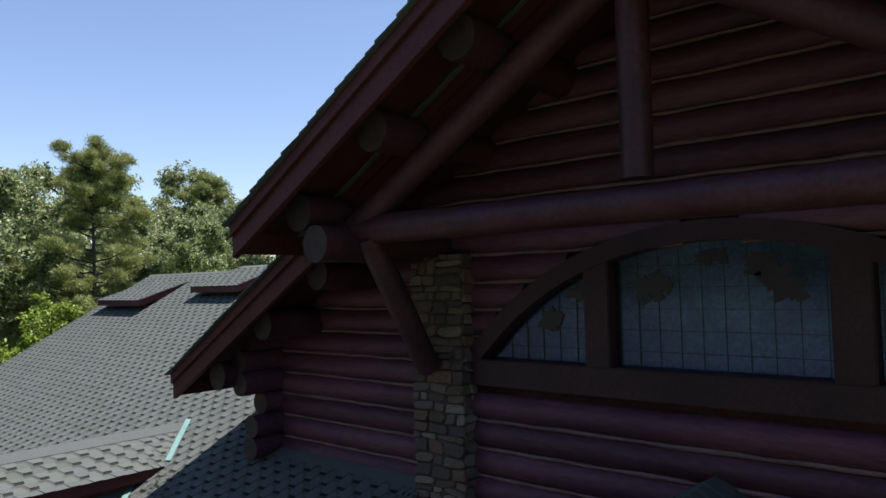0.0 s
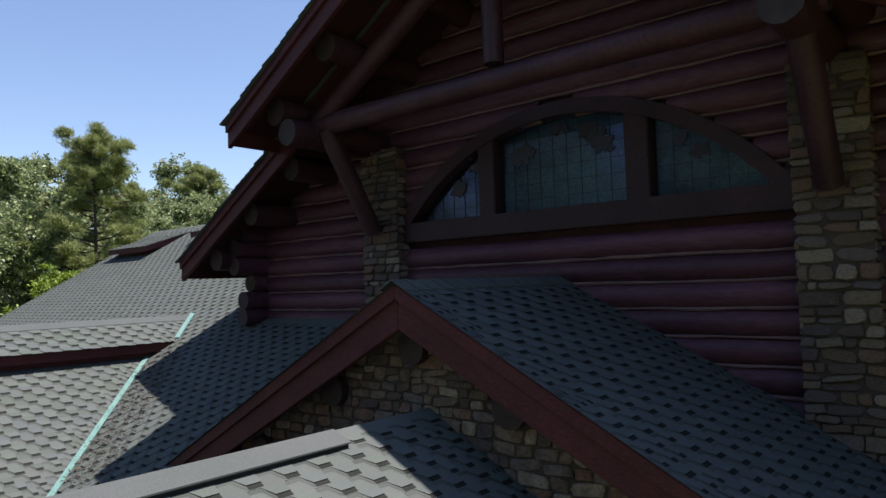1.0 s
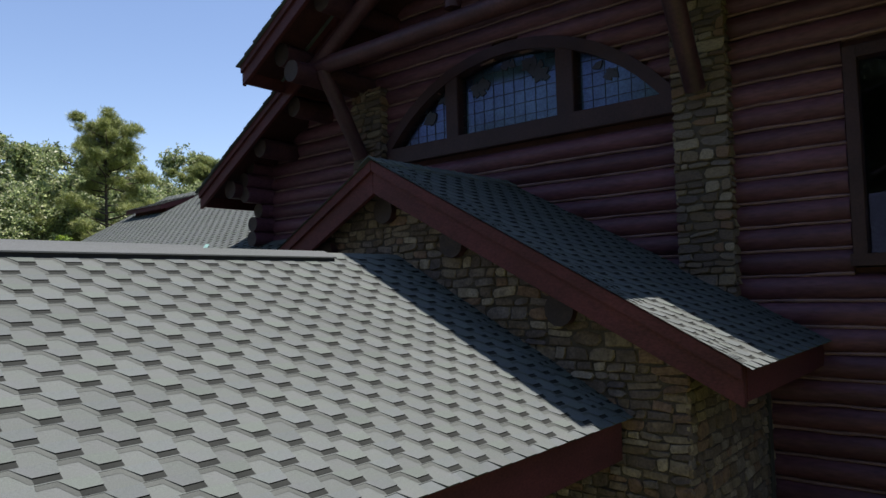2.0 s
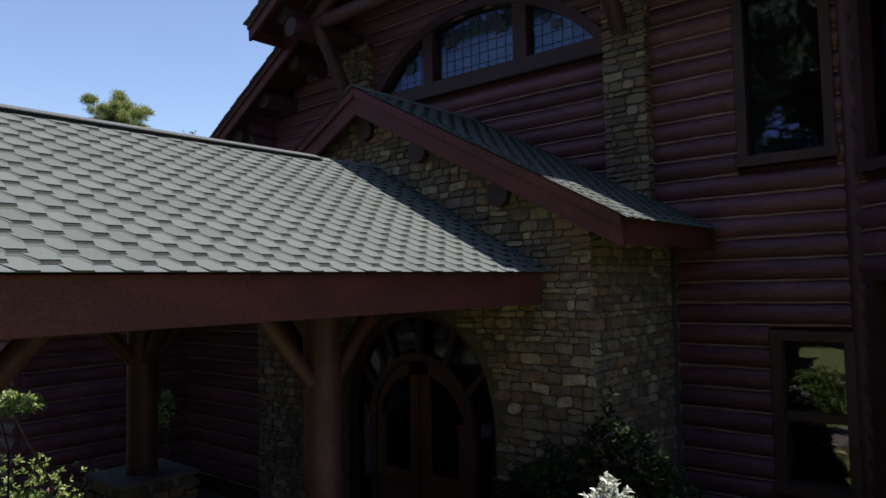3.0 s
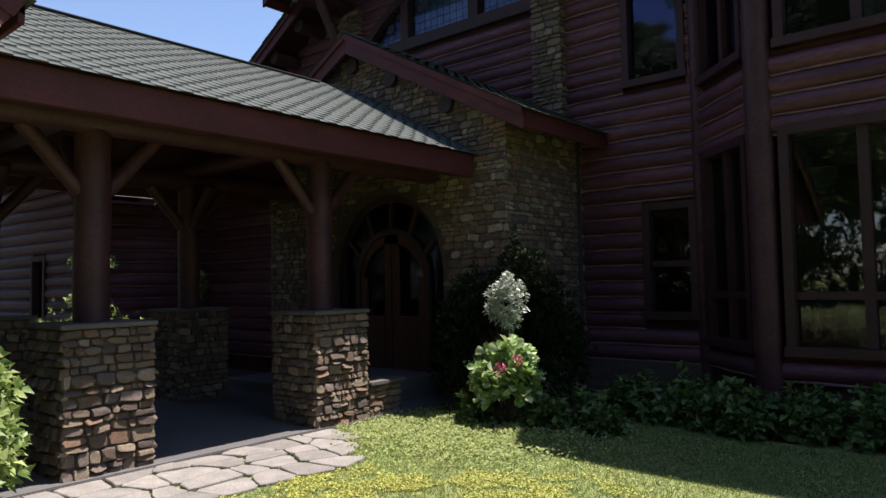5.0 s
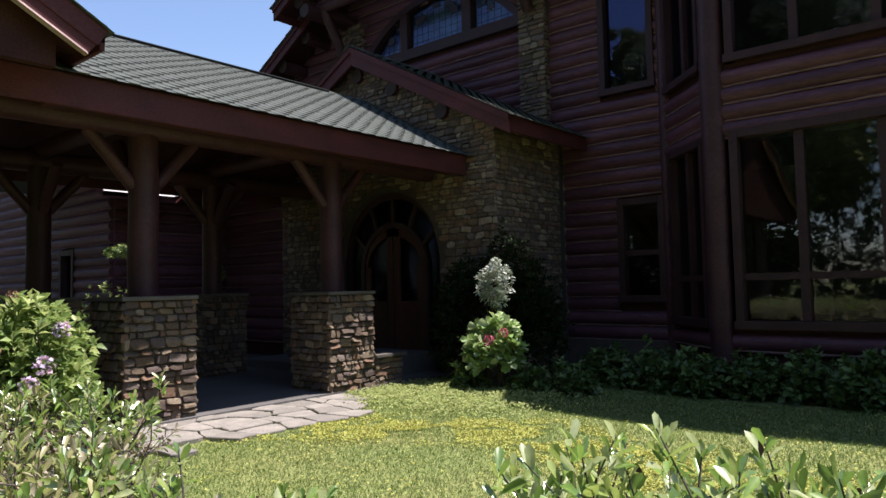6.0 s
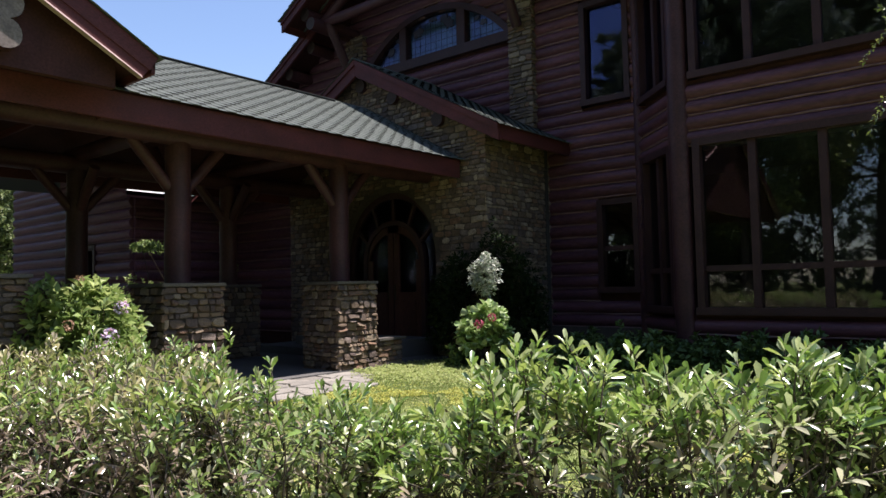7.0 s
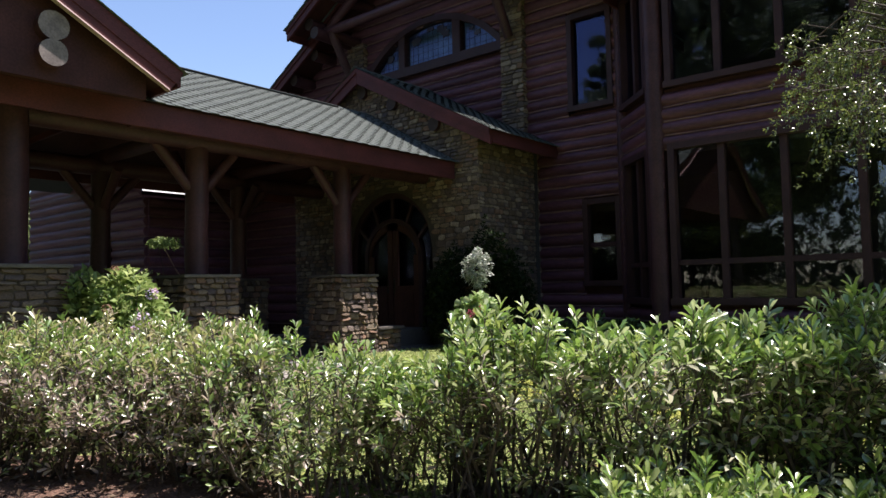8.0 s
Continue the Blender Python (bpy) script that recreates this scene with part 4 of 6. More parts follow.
low = thing("low_stone_wall", "knee-high stone garden wall with a flat cap beside the pillar", "wall")
G().box(-0.56, -0.30, 1.76, 2.3, -0.1, 0.40).part("core", MORTAR, low)
stone_face(low, (-0.30, 1.74, 0), (0, 1, 0), (0, 0, 1), (1, 0, 0), 0.56, 0.40, 210)
stone_face(low, (-0.30, 2.30, 0), (-1, 0, 0), (0, 0, 1), (0, 1, 0), 0.26, 0.40, 211)
G().box(-0.6, -0.24, 1.74, 2.36, 0.405, 0.45).part("cap", CAP, low, bevel=0.008)

# ---- wing with its ridge along the walk, beyond the canopy ----
WP = 0.6
wing = thing("side_wing_roof", "low grey shingled wing roof in two tiers with verdigris copper valleys", "roof")
P1 = lambda y: 5.28 + 0.57 * (y - 5.5)
rear = thing("rear_wing_roof", "broad grey shingled roof slope of the rear wing", "roof")
G().prism([(2.6, P1(2.6) - 0.02), (9.2, P1(9.2) - 0.02), (12.5, P1(5.9) - 0.02), (12.5, P1(5.9) - 0.2), (9.2, P1(9.2) - 0.25), (2.6, P1(2.6) - 0.25)], "x", -17.3, -7.2).part("deck", SOFFIT, rear)
G().prism([(2.6, P1(2.6) - 0.02), (WY - 0.05, P1(WY - 0.05) - 0.02), (WY - 0.05, P1(WY) - 0.25), (2.6, P1(2.6) - 0.25)], "x", -7.2, -4.7).part("deck", SOFFIT, rear)


def rear_keep(x, s):
    X, Y = -17.3 + x, 2.6 + s / math.hypot(1, 0.57)
    return X < -4.75


shingle_field(rear, (-17.3, 2.6, P1(2.6)), (1, 0, 0), (0, 1, 0.57), 12.5, 6.6 * math.hypot(1, 0.57), 81, rear_keep, span=lambda h: (0.0, 12.5 if 2.6 + h / math.hypot(1, 0.57) < WY - 0.15 else 10.1))
for x0, x1, y in ((-16.8, -14.85, 8.45), (-13.6, -11.95, 8.9)):
    v = thing("roof_vent_box", "low shingled box vent with red fascia near the ridge", "roof vent", "roof vents")
    z = P1(y)
    c = math.cos(math.atan(0.2))
    G().hexa([(x0, y - 0.75, P1(y - 0.75) + 0.16), (x1, y - 0.75, P1(y - 0.75) + 0.16), (x1, y + 0.5, z + 0.12), (x0, y + 0.5, z + 0.12), (x0, y - 0.75, P1(y - 0.75) + 0.28), (x1, y - 0.75, P1(y - 0.75) + 0.28), (x1, y + 0.5, z + 0.26), (x0, y + 0.5, z + 0.26)]).part("lid_edge", FASCIA, v)
    G().box(x0 + 0.15, x1 - 0.15, y - 0.55, y + 0.2, P1(y - 0.6) - 0.1, P1(y - 0.6) + 0.22).part("curb", FASCIA, v)
    shingle_field(v, (x0 - 0.03, y - 0.78, P1(y - 0.75) + 0.275), (1, 0, 0), (0, 1.25, z - P1(y - 0.75) - 0.02), x1 - x0 + 0.06, 1.35, int(90 + x0))

# upper and lower tiers: slopes falling towards the walk, cut along the valleys
T1 = lambda x: 5.30 - WP * (x + 9.05)
T2 = lambda x: 4.83 - WP * (x + 8.74)
Y0 = -6.0


def valley_y(x, T):
    return 5.5 + (T(x) - 5.28) / 0.57


for nm, T, xa, xb, Y0 in (("upper_tier", T1, -9.05, -8.5, -6.0), ("lower_tier", T2, -9.05, -6.2, 0.62)):
    G().hexa([(xa, Y0, T(xa) - 0.14), (xb, Y0, T(xb) - 0.14), (xb, valley_y(xb, T), T(xb) - 0.14), (xa, valley_y(xa, T), T(xa) - 0.14), (xa, Y0, T(xa) - 0.012), (xb, Y0, T(xb) - 0.012), (xb, valley_y(xb, T), T(xb) - 0.012), (xa, valley_y(xa, T), T(xa) - 0.012)]).part(nm, FASCIA, wing)
    run = (xb - xa) * math.hypot(1, WP)
    shingle_field(wing, (xb + 0.03, Y0, T(xb) - 0.018), (0, 1, 0), (-1, 0, WP), 6.4 - Y0, run + 0.03, 83 + int(xb),
                  span=lambda h, T=T, xb=xb, Y0=Y0: (0.0, valley_y(xb - h / math.hypot(1, WP), T) - Y0 - 0.03))
    p0, p1 = Vector((xa, valley_y(xa, T), T(xa))), Vector((xb, valley_y(xb, T), T(xb)))
    d = (p1 - p0).normalized()
    side = d.cross(Vector((0, 0, 1))).normalized()
    if side.x > 0:
        side = -side
    G().hexa([p0 - side * 0.03 + Vector((0, 0, -0.01)), p1 - side * 0.03 + Vector((0, 0, -0.01)), p1 + side * 0.035 + Vector((0, 0, 0.0)), p0 + side * 0.035 + Vector((0, 0, 0.0)),
              p0 - side * 0.03 + Vector((0, 0, 0.04)), p1 - side * 0.03 + Vector((0, 0, 0.04)), p1 + side * 0.035 + Vector((0, 0, 0.045)), p0 + side * 0.035 + Vector((0, 0, 0.045))]).part("valley_flashing", COPPER, wing, "verdigris copper valley flashing")
Y0 = -6.0
rz, ry = T1(-9.05), valley_y(-9.05, T1) - 0.05
g = G()
g.hexa([(-9.05, Y0, rz - 0.01), (-8.92, Y0, rz - 0.088), (-8.92, ry, rz - 0.088), (-9.05, ry, rz - 0.01), (-9.05, Y0, rz + 0.02), (-8.92, Y0, rz - 0.058), (-8.92, ry, rz - 0.058), (-9.05, ry, rz + 0.02)])
g.hexa([(-9.18, Y0, rz - 0.088), (-9.05, Y0, rz - 0.01), (-9.05, ry, rz - 0.01), (-9.18, ry, rz - 0.088), (-9.18, Y0, rz - 0.058), (-9.05, Y0, rz + 0.02), (-9.05, ry, rz + 0.02), (-9.18, ry, rz - 0.058)])
g.part("ridge_cap", RIDGE, wing)
G().box(-8.75, -8.6, Y0, 4.75, T2(-8.6) - 0.05, T1(-8.6) - 0.1).part("riser", FASCIA, wing)
# far slope, hidden behind the ridge, run forward to shade the wing wall
G().prism([(-9.05, T1(-9.05)), (-11.3, T1(-9.05) - 1.35), (-11.3, T1(-9.05) - 1.5), (-9.05, T1(-9.05) - 0.14)], "y", -6.0, 5.4).part("far_slope", SHINGLES, wing)
G().box(-6.25, -6.20, 0.62, 1.75, T2(-6.2) - 0.09, T2(-6.2) - 0.015).part("eave_board", FASCIA, wing)
# white strip added along the eave, the sun on its edge put into colour
SUNEDGE = mat("white_metal", (0.72, 0.71, 0.70), 0.45, None, 3, 40, 0)
ge = T2(-6.2) + 0.035
G().prism([(-6.198, ge), (-6.175, ge), (-6.15, ge - 0.05), (-6.198, ge - 0.05)], "y", 0.6, 2.0).part("eave_flashing", SUNEDGE, wing, "white strip painted as the sunlit eave edge")
wing_wall = tagged(new("wall_wing"), "log wall of the side wing beyond the walkway", "wall", kind="structure")
log_wall(wing_wall, (-14.1, 1.3, 0), (1, 0, 0), (0, -1, 0), 6.8, 0.3, 3.7, [(4.45, 5.1, 1.0, 2.35)], None, 91)
G().box(-14.1, -9.65, 1.302, 1.5, 0, 3.72).box(-9.0, -7.3, 1.302, 1.5, 0, 3.72).box(-9.65, -9.0, 1.302, 1.5, 2.35, 3.72).box(-9.65, -9.0, 1.302, 1.5, 0, 1.0).part("wall_core", SOFFIT, wing_wall)
log_wall(wing_wall, (-14.1, 1.3, 0), (1, 0, 0), (0, -1, 0), 4.9, 3.7, 4.4, [], None, 95)
G().box(-14.1, -9.2, 1.302, 1.5, 3.72, 4.4).part("wall_core", SOFFIT, wing_wall)
sash_window(8, (-9.59, 1.3, 0), (1, 0, 0), (0, -1, 0), 0.53, 1.1, 2.25, label="dark small window in the wing wall")
G().box(-14.1, -7.55, 1.85, 1.9, 0, 3.7).part("inner_room", INTERIOR, wing_wall)
for y in (-2.6, -5.6):
    tagged(G().log((-8.62, y, 0), (-8.62, y, T1(-8.62) - 0.12), 0.13, n=14).part("wing_post", BEAM, smooth=True), "round log post carrying the wing eave", "post", "wing posts")
wing_side = tagged(new("wall_wing_side"), "shaded log return of the side wing", "wall", kind="structure")
log_wall(wing_side, (-7.3, 1.3, 0), (0, 1, 0), (1, 0, 0), 2.6, 0.3, 3.6, [], None, 93)
G().box(-7.5, -7.302, 1.5, 3.9, 0, 3.65).part("wall_core", SOFFIT, wing_side)
wing_back = tagged(new("wall_wing_back"), "shaded log wall behind the walkway", "wall", kind="structure")
log_wall(wing_back, (-7.3, 3.9, 0), (1, 0, 0), (0, -1, 0), 2.68, 0.3, 4.0, [], None, 92)
G().box(-7.5, -4.62, 3.902, 4.1, 0, 4.05).part("wall_core", SOFFIT, wing_back)
# drive added mostly out of view, dark to keep bounce off the wing wall
ASPHALT = mat("asphalt", (0.05, 0.048, 0.047), 0.95, (0.038, 0.037, 0.036), 1.2, 120, 0.5, 0.006, speck=0.25)
tagged(G().box(-30, -4.62, -9, 1.2, -0.06, 0.012).box(-7.2, -4.62, 1.2, 3.85, -0.06, 0.012).part("driveway", ASPHALT), "dark asphalt drive under the porch, added to cut bounced light", "driveway", kind="structure")

# ---- plants ----
def mesh_np(name, verts, faces, mats, idx=None):
    me = bpy.data.meshes.new(name)
    n, k = len(faces), faces.shape[1]
    me.vertices.add(len(verts))
    me.vertices.foreach_set("co", np.asarray(verts, np.float32).ravel())
    me.loops.add(n * k)
    me.loops.foreach_set("vertex_index", np.asarray(faces, np.int32).ravel())
    me.polygons.add(n)
    me.polygons.foreach_set("loop_start", np.arange(n, dtype=np.int32) * k)
    for m in mats:
        me.materials.append(m)
    if idx is not None:
        me.polygons.foreach_set("material_index", np.asarray(idx, np.int32))
    me.update(calc_edges=True)
    return me


def unit(a):
    return a / np.maximum(np.linalg.norm(a, axis=1, keepdims=True), 1e-6)


def leaf_arrays(rg, pos, axis, length, width, curl=0.15, fold=0.25, oval=False):
    """Leaves as five-point blades: base, two shoulders, dropped middle, tip."""
    n = len(pos)
    axis = unit(axis)
    side = unit(np.cross(axis, rg.normal(size=(n, 3)) * 0.6 + np.array([0, 0, 1.0])))
    up = np.cross(side, axis)
    length = np.broadcast_to(length, n)[:, None] if np.ndim(length) else np.full((n, 1), length)
    width = np.broadcast_to(width, n)[:, None] if np.ndim(width) else np.full((n, 1), width)
    base = pos
    mid = pos + axis * length * 0.5 + up * 0.0
    left = pos + axis * length * 0.48 + side * width * 0.5 + up * width * fold
    right = pos + axis * length * 0.48 - side * width * 0.5 + up * width * fold
    tip = pos + axis * length - up * length * curl
    if oval:
        rows = [base]
        for q, k in ((0.42, 0.38), (0.8, 0.47)):
            for h in (1, -1):
                rows.append(pos + axis * length * q + side * width * k * h + up * (width * fold * k * 2 - length * curl * q * q))
        rows += [pos + axis * length * 0.55 - up * length * curl * 0.3, tip]
        v = np.stack(rows, 1).reshape(-1, 3)
        o = (np.arange(n) * 7)[:, None, None]
        f = (np.array([[0, 2, 5], [0, 5, 1], [5, 2, 4], [5, 3, 1], [5, 4, 6], [5, 6, 3]])[None] + o).reshape(-1, 3)
        return v, f
    v = np.stack([base, left, right, mid, tip], 1).reshape(-1, 3)
    o = (np.arange(n) * 5)[:, None, None]
    f = (np.array([[0, 2, 3], [0, 3, 1], [3, 2, 4], [3, 4, 1]])[None] + o).reshape(-1, 3)
    return v, f


def leaf_mat(name, tones, rough=0.4, spec=0.5, transmit=0.25):
    m = mat(name, (1, 1, 1), rough, (0.8, 0.8, 0.8), 6, 80, 0, vary=0.2, island=True, spec=spec, speck=0.05, transmit=transmit)
    return colours(m, tones, island=True)


BARK = mat("bark", (0.065, 0.048, 0.036), 0.9, (0.04, 0.03, 0.024), 6, 40, 0.8, 0.02, stretch=(1, 1, 0.3))
TWIG = mat("twig_bark", (0.10, 0.078, 0.064), 0.8, (0.05, 0.038, 0.03), 8, 60, 0.3, 0.005)
# bark of the sprig's stem, paler to carry sunlight in its colour
SUNLITSTEM = mat("pale_stem_bark", (0.38, 0.25, 0.18), 0.7, (0.28, 0.18, 0.13), 10, 60, 0.2, 0.004)
LAUREL = leaf_mat("laurel_leaf", [(0.253, 0.38, 0.103), (0.345, 0.483, 0.138), (0.483, 0.529, 0.23), (0.172, 0.276, 0.086), (0.667, 0.644, 0.46), (0.172, 0.196, 0.115), (0.299, 0.414, 0.127), (0.414, 0.333, 0.253)], 0.3, 1.0, 0.45)
LAUREL_TIP = leaf_mat("laurel_tip_leaf", [(0.18, 0.312, 0.06), (0.276, 0.432, 0.084), (0.372, 0.468, 0.12), (0.132, 0.228, 0.048), (0.42, 0.48, 0.24)], 0.28, 1.0, 0.36)
LAUREL_DRY = leaf_mat("laurel_dry_leaf", [(0.216, 0.312, 0.096), (0.3, 0.396, 0.12), (0.432, 0.348, 0.264), (0.528, 0.432, 0.348), (0.216, 0.162, 0.132), (0.288, 0.384, 0.12), (0.384, 0.294, 0.228)], 0.36, 0.9, 0.36)
LAUREL_OLIVE = leaf_mat("laurel_olive_leaf", [(0.302, 0.358, 0.101), (0.403, 0.437, 0.146), (0.224, 0.291, 0.078), (0.493, 0.459, 0.224), (0.448, 0.392, 0.269)], 0.34, 0.9, 0.38)
for leaf in (LAUREL, LAUREL_TIP, LAUREL_DRY, LAUREL_OLIVE):
    leaf.node_tree.nodes["Principled BSDF"].inputs["Coat Weight"].default_value = 0.9
    leaf.node_tree.nodes["Principled BSDF"].inputs["Coat Roughness"].default_value = 0.22
DRYLEAF = leaf_mat("dry_leaf", [(0.16, 0.105, 0.07), (0.11, 0.075, 0.05), (0.20, 0.145, 0.10), (0.09, 0.06, 0.043)], 0.85, 0.1, 0.1)
HYDRA = leaf_mat("hydrangea_leaf", [(0.214, 0.309, 0.083), (0.285, 0.386, 0.117), (0.167, 0.251, 0.073), (0.358, 0.424, 0.151)], 0.45, 0.4, 0.4)
BROADLEAF = leaf_mat("broad_hydrangea_leaf", [(0.288, 0.432, 0.132), (0.396, 0.54, 0.204), (0.216, 0.348, 0.096), (0.504, 0.6, 0.324)], 0.4, 0.6, 0.3)
# evergreen tones kept nearly black: the shrub's deep shade is in the colour
SHADELEAF = leaf_mat("evergreen_leaf", [(0.012, 0.021, 0.008), (0.017, 0.029, 0.009), (0.021, 0.035, 0.012)], 0.75, 0.08, 0.1)
PALELEAF = leaf_mat("variegated_leaf", [(0.36, 0.4, 0.32), (0.48, 0.52, 0.44), (0.24, 0.31, 0.2), (0.58, 0.6, 0.53)], 0.4, 0.5, 0.2)
COVERLEAF = leaf_mat("ground_cover_leaf", [(0.092, 0.158, 0.036), (0.066, 0.12, 0.034), (0.12, 0.184, 0.052)], 0.45, 0.4, 0.2)
TREELEAF = leaf_mat("tree_leaf", [(0.2, 0.27, 0.105), (0.27, 0.345, 0.125), (0.13, 0.18, 0.08), (0.36, 0.42, 0.18), (0.09, 0.125, 0.06), (0.33, 0.35, 0.21)], 0.42, 0.25, 0.3)
LIMELEAF = leaf_mat("lime_tree_leaf", [(0.191, 0.286, 0.034), (0.245, 0.341, 0.047), (0.15, 0.232, 0.034)], 0.45, 0.4, 0.4)
NEEDLE = leaf_mat("pine_needles", [(0.2, 0.25, 0.08), (0.27, 0.31, 0.095), (0.15, 0.2, 0.08), (0.32, 0.34, 0.12)], 0.5, 0.3, 0.25)
PINK = leaf_mat("pink_petal", [(0.378, 0.076, 0.126), (0.42, 0.118, 0.168), (0.319, 0.05, 0.092)], 0.6, 0.3, 0.3)
LILAC = leaf_mat("lilac_petal", [(0.62, 0.47, 0.62), (0.68, 0.46, 0.56), (0.55, 0.48, 0.68)], 0.6, 0.3, 0.3)
FADED = leaf_mat("faded_petal", [(0.27, 0.16, 0.09), (0.30, 0.19, 0.12)], 0.7, 0.3, 0.2)
ROSE = leaf_mat("rose_petal", [(0.45, 0.24, 0.33), (0.57, 0.3, 0.405)], 0.6, 0.3, 0.3)
GRASS = leaf_mat("grass_blade", [(0.135, 0.21, 0.048), (0.18, 0.25, 0.058), (0.24, 0.28, 0.085), (0.105, 0.18, 0.045)], 0.6, 0.3, 0.5)
LIME = leaf_mat("clover_leaf", [(0.47, 0.46, 0.11), (0.52, 0.5, 0.13), (0.42, 0.43, 0.1), (0.37, 0.41, 0.1)], 0.6, 0.2, 0.25)
MOSS = leaf_mat("lime_ground_leaf", [(0.4, 0.46, 0.17), (0.48, 0.52, 0.22), (0.33, 0.4, 0.14)], 0.6, 0.2, 0.5)


def tubes(segs, sides=5):
    """Thin tapered stems from a list of (p0, p1, r0, r1)."""
    vs, fs = [], []
    for i, (p0, p1, r0, r1) in enumerate(segs):
        p0, p1 = np.asarray(p0, float), np.asarray(p1, float)
        d = (p1 - p0) / max(np.linalg.norm(p1 - p0), 1e-6)
        a = np.cross(d, [0.31, 0.87, 0.4])
        a /= np.linalg.norm(a)
        b = np.cross(d, a)
        w = np.arange(sides) * 2 * np.pi / sides
        ring = np.outer(np.cos(w), a) + np.outer(np.sin(w), b)
        vs.append(np.concatenate([p0 + ring * r0, p1 + ring * r1]))
        k = np.arange(sides)
        fs.append(np.stack([k, (k + 1) % sides, sides + (k + 1) % sides, sides + k], 1) + i * 2 * sides)
    return np.concatenate(vs), np.concatenate(fs)


def shoots(rg, tips, ups, per, length, width, spread=0.9, stem=0.12, oval=False):
    """Whorls of leaves along the last part of each shoot."""
    n = len(tips)
    ups = unit(ups)
    k = np.tile(np.arange(per), n)
    t = np.repeat(tips, per, 0)
    u = np.repeat(ups, per, 0)
    a = np.cross(u, np.array([0.3, 0.5, 0.2]))
    a = unit(a)
    b = np.cross(u, a)
    ang = k * 2.4 + np.repeat(rg.uniform(0, 6.28, n), per) + rg.normal(0, 0.2, n * per)
    out = a * np.cos(ang)[:, None] + b * np.sin(ang)[:, None]
    along = (1 - k / per)[:, None]
    pos = t - u * stem * along * rg.uniform(0.8, 1.1, (n * per, 1))
    lift = (0.35 + 1.1 * (k / per))[:, None]
    axis = out * spread + u * lift + rg.normal(0, 0.18, (n * per, 3))
    size = length * rg.uniform(0.65, 1.15, n * per) * (1.0 - 0.35 * (k / per) ** 3)
    return leaf_arrays(rg, pos, axis, size, size * width, oval=oval)


def joined(*sets):
    vs, fs, ms, o = [], [], [], 0
    for v, f, m in sets:
        vs.append(v)
        fs.append(f + o)
        ms.append(np.full(len(f), m))
        o += len(v)
    return np.concatenate(vs), np.concatenate(fs), np.concatenate(ms)


def child(name, me, parent, label="", kind=""):
    ob = new(name, me)
    ob.parent = parent
    return tagged(ob, label, kind=kind)


# -- laurel hedge --
HEDGE_O, HEDGE_D, HEDGE_N = np.array([5.15, -3.55]), np.array([0.8, 0.6]), np.array([-0.6, 0.8])


def hedge_top(s):
    """Height of the hedge along its line."""
    return 0.89 + 0.07 / (1 + np.exp(-(s - 0.6) * 5)) + 0.03 * np.exp(-((s + 1.1) / 0.6) ** 2) + 0.03 * np.sin(s * 2.1 + 0.6) + 0.04 * np.sin(s * 5.3) + 0.05 / (1 + np.exp(-(s - 2.1) * 5)) - 0.15 * np.exp(-((s - 0.15) / 0.2) ** 2) + 0.05 * np.exp(-((s - 0.65) / 0.25) ** 2) - 0.07 * np.exp(-((s - 1.3) / 0.22) ** 2)


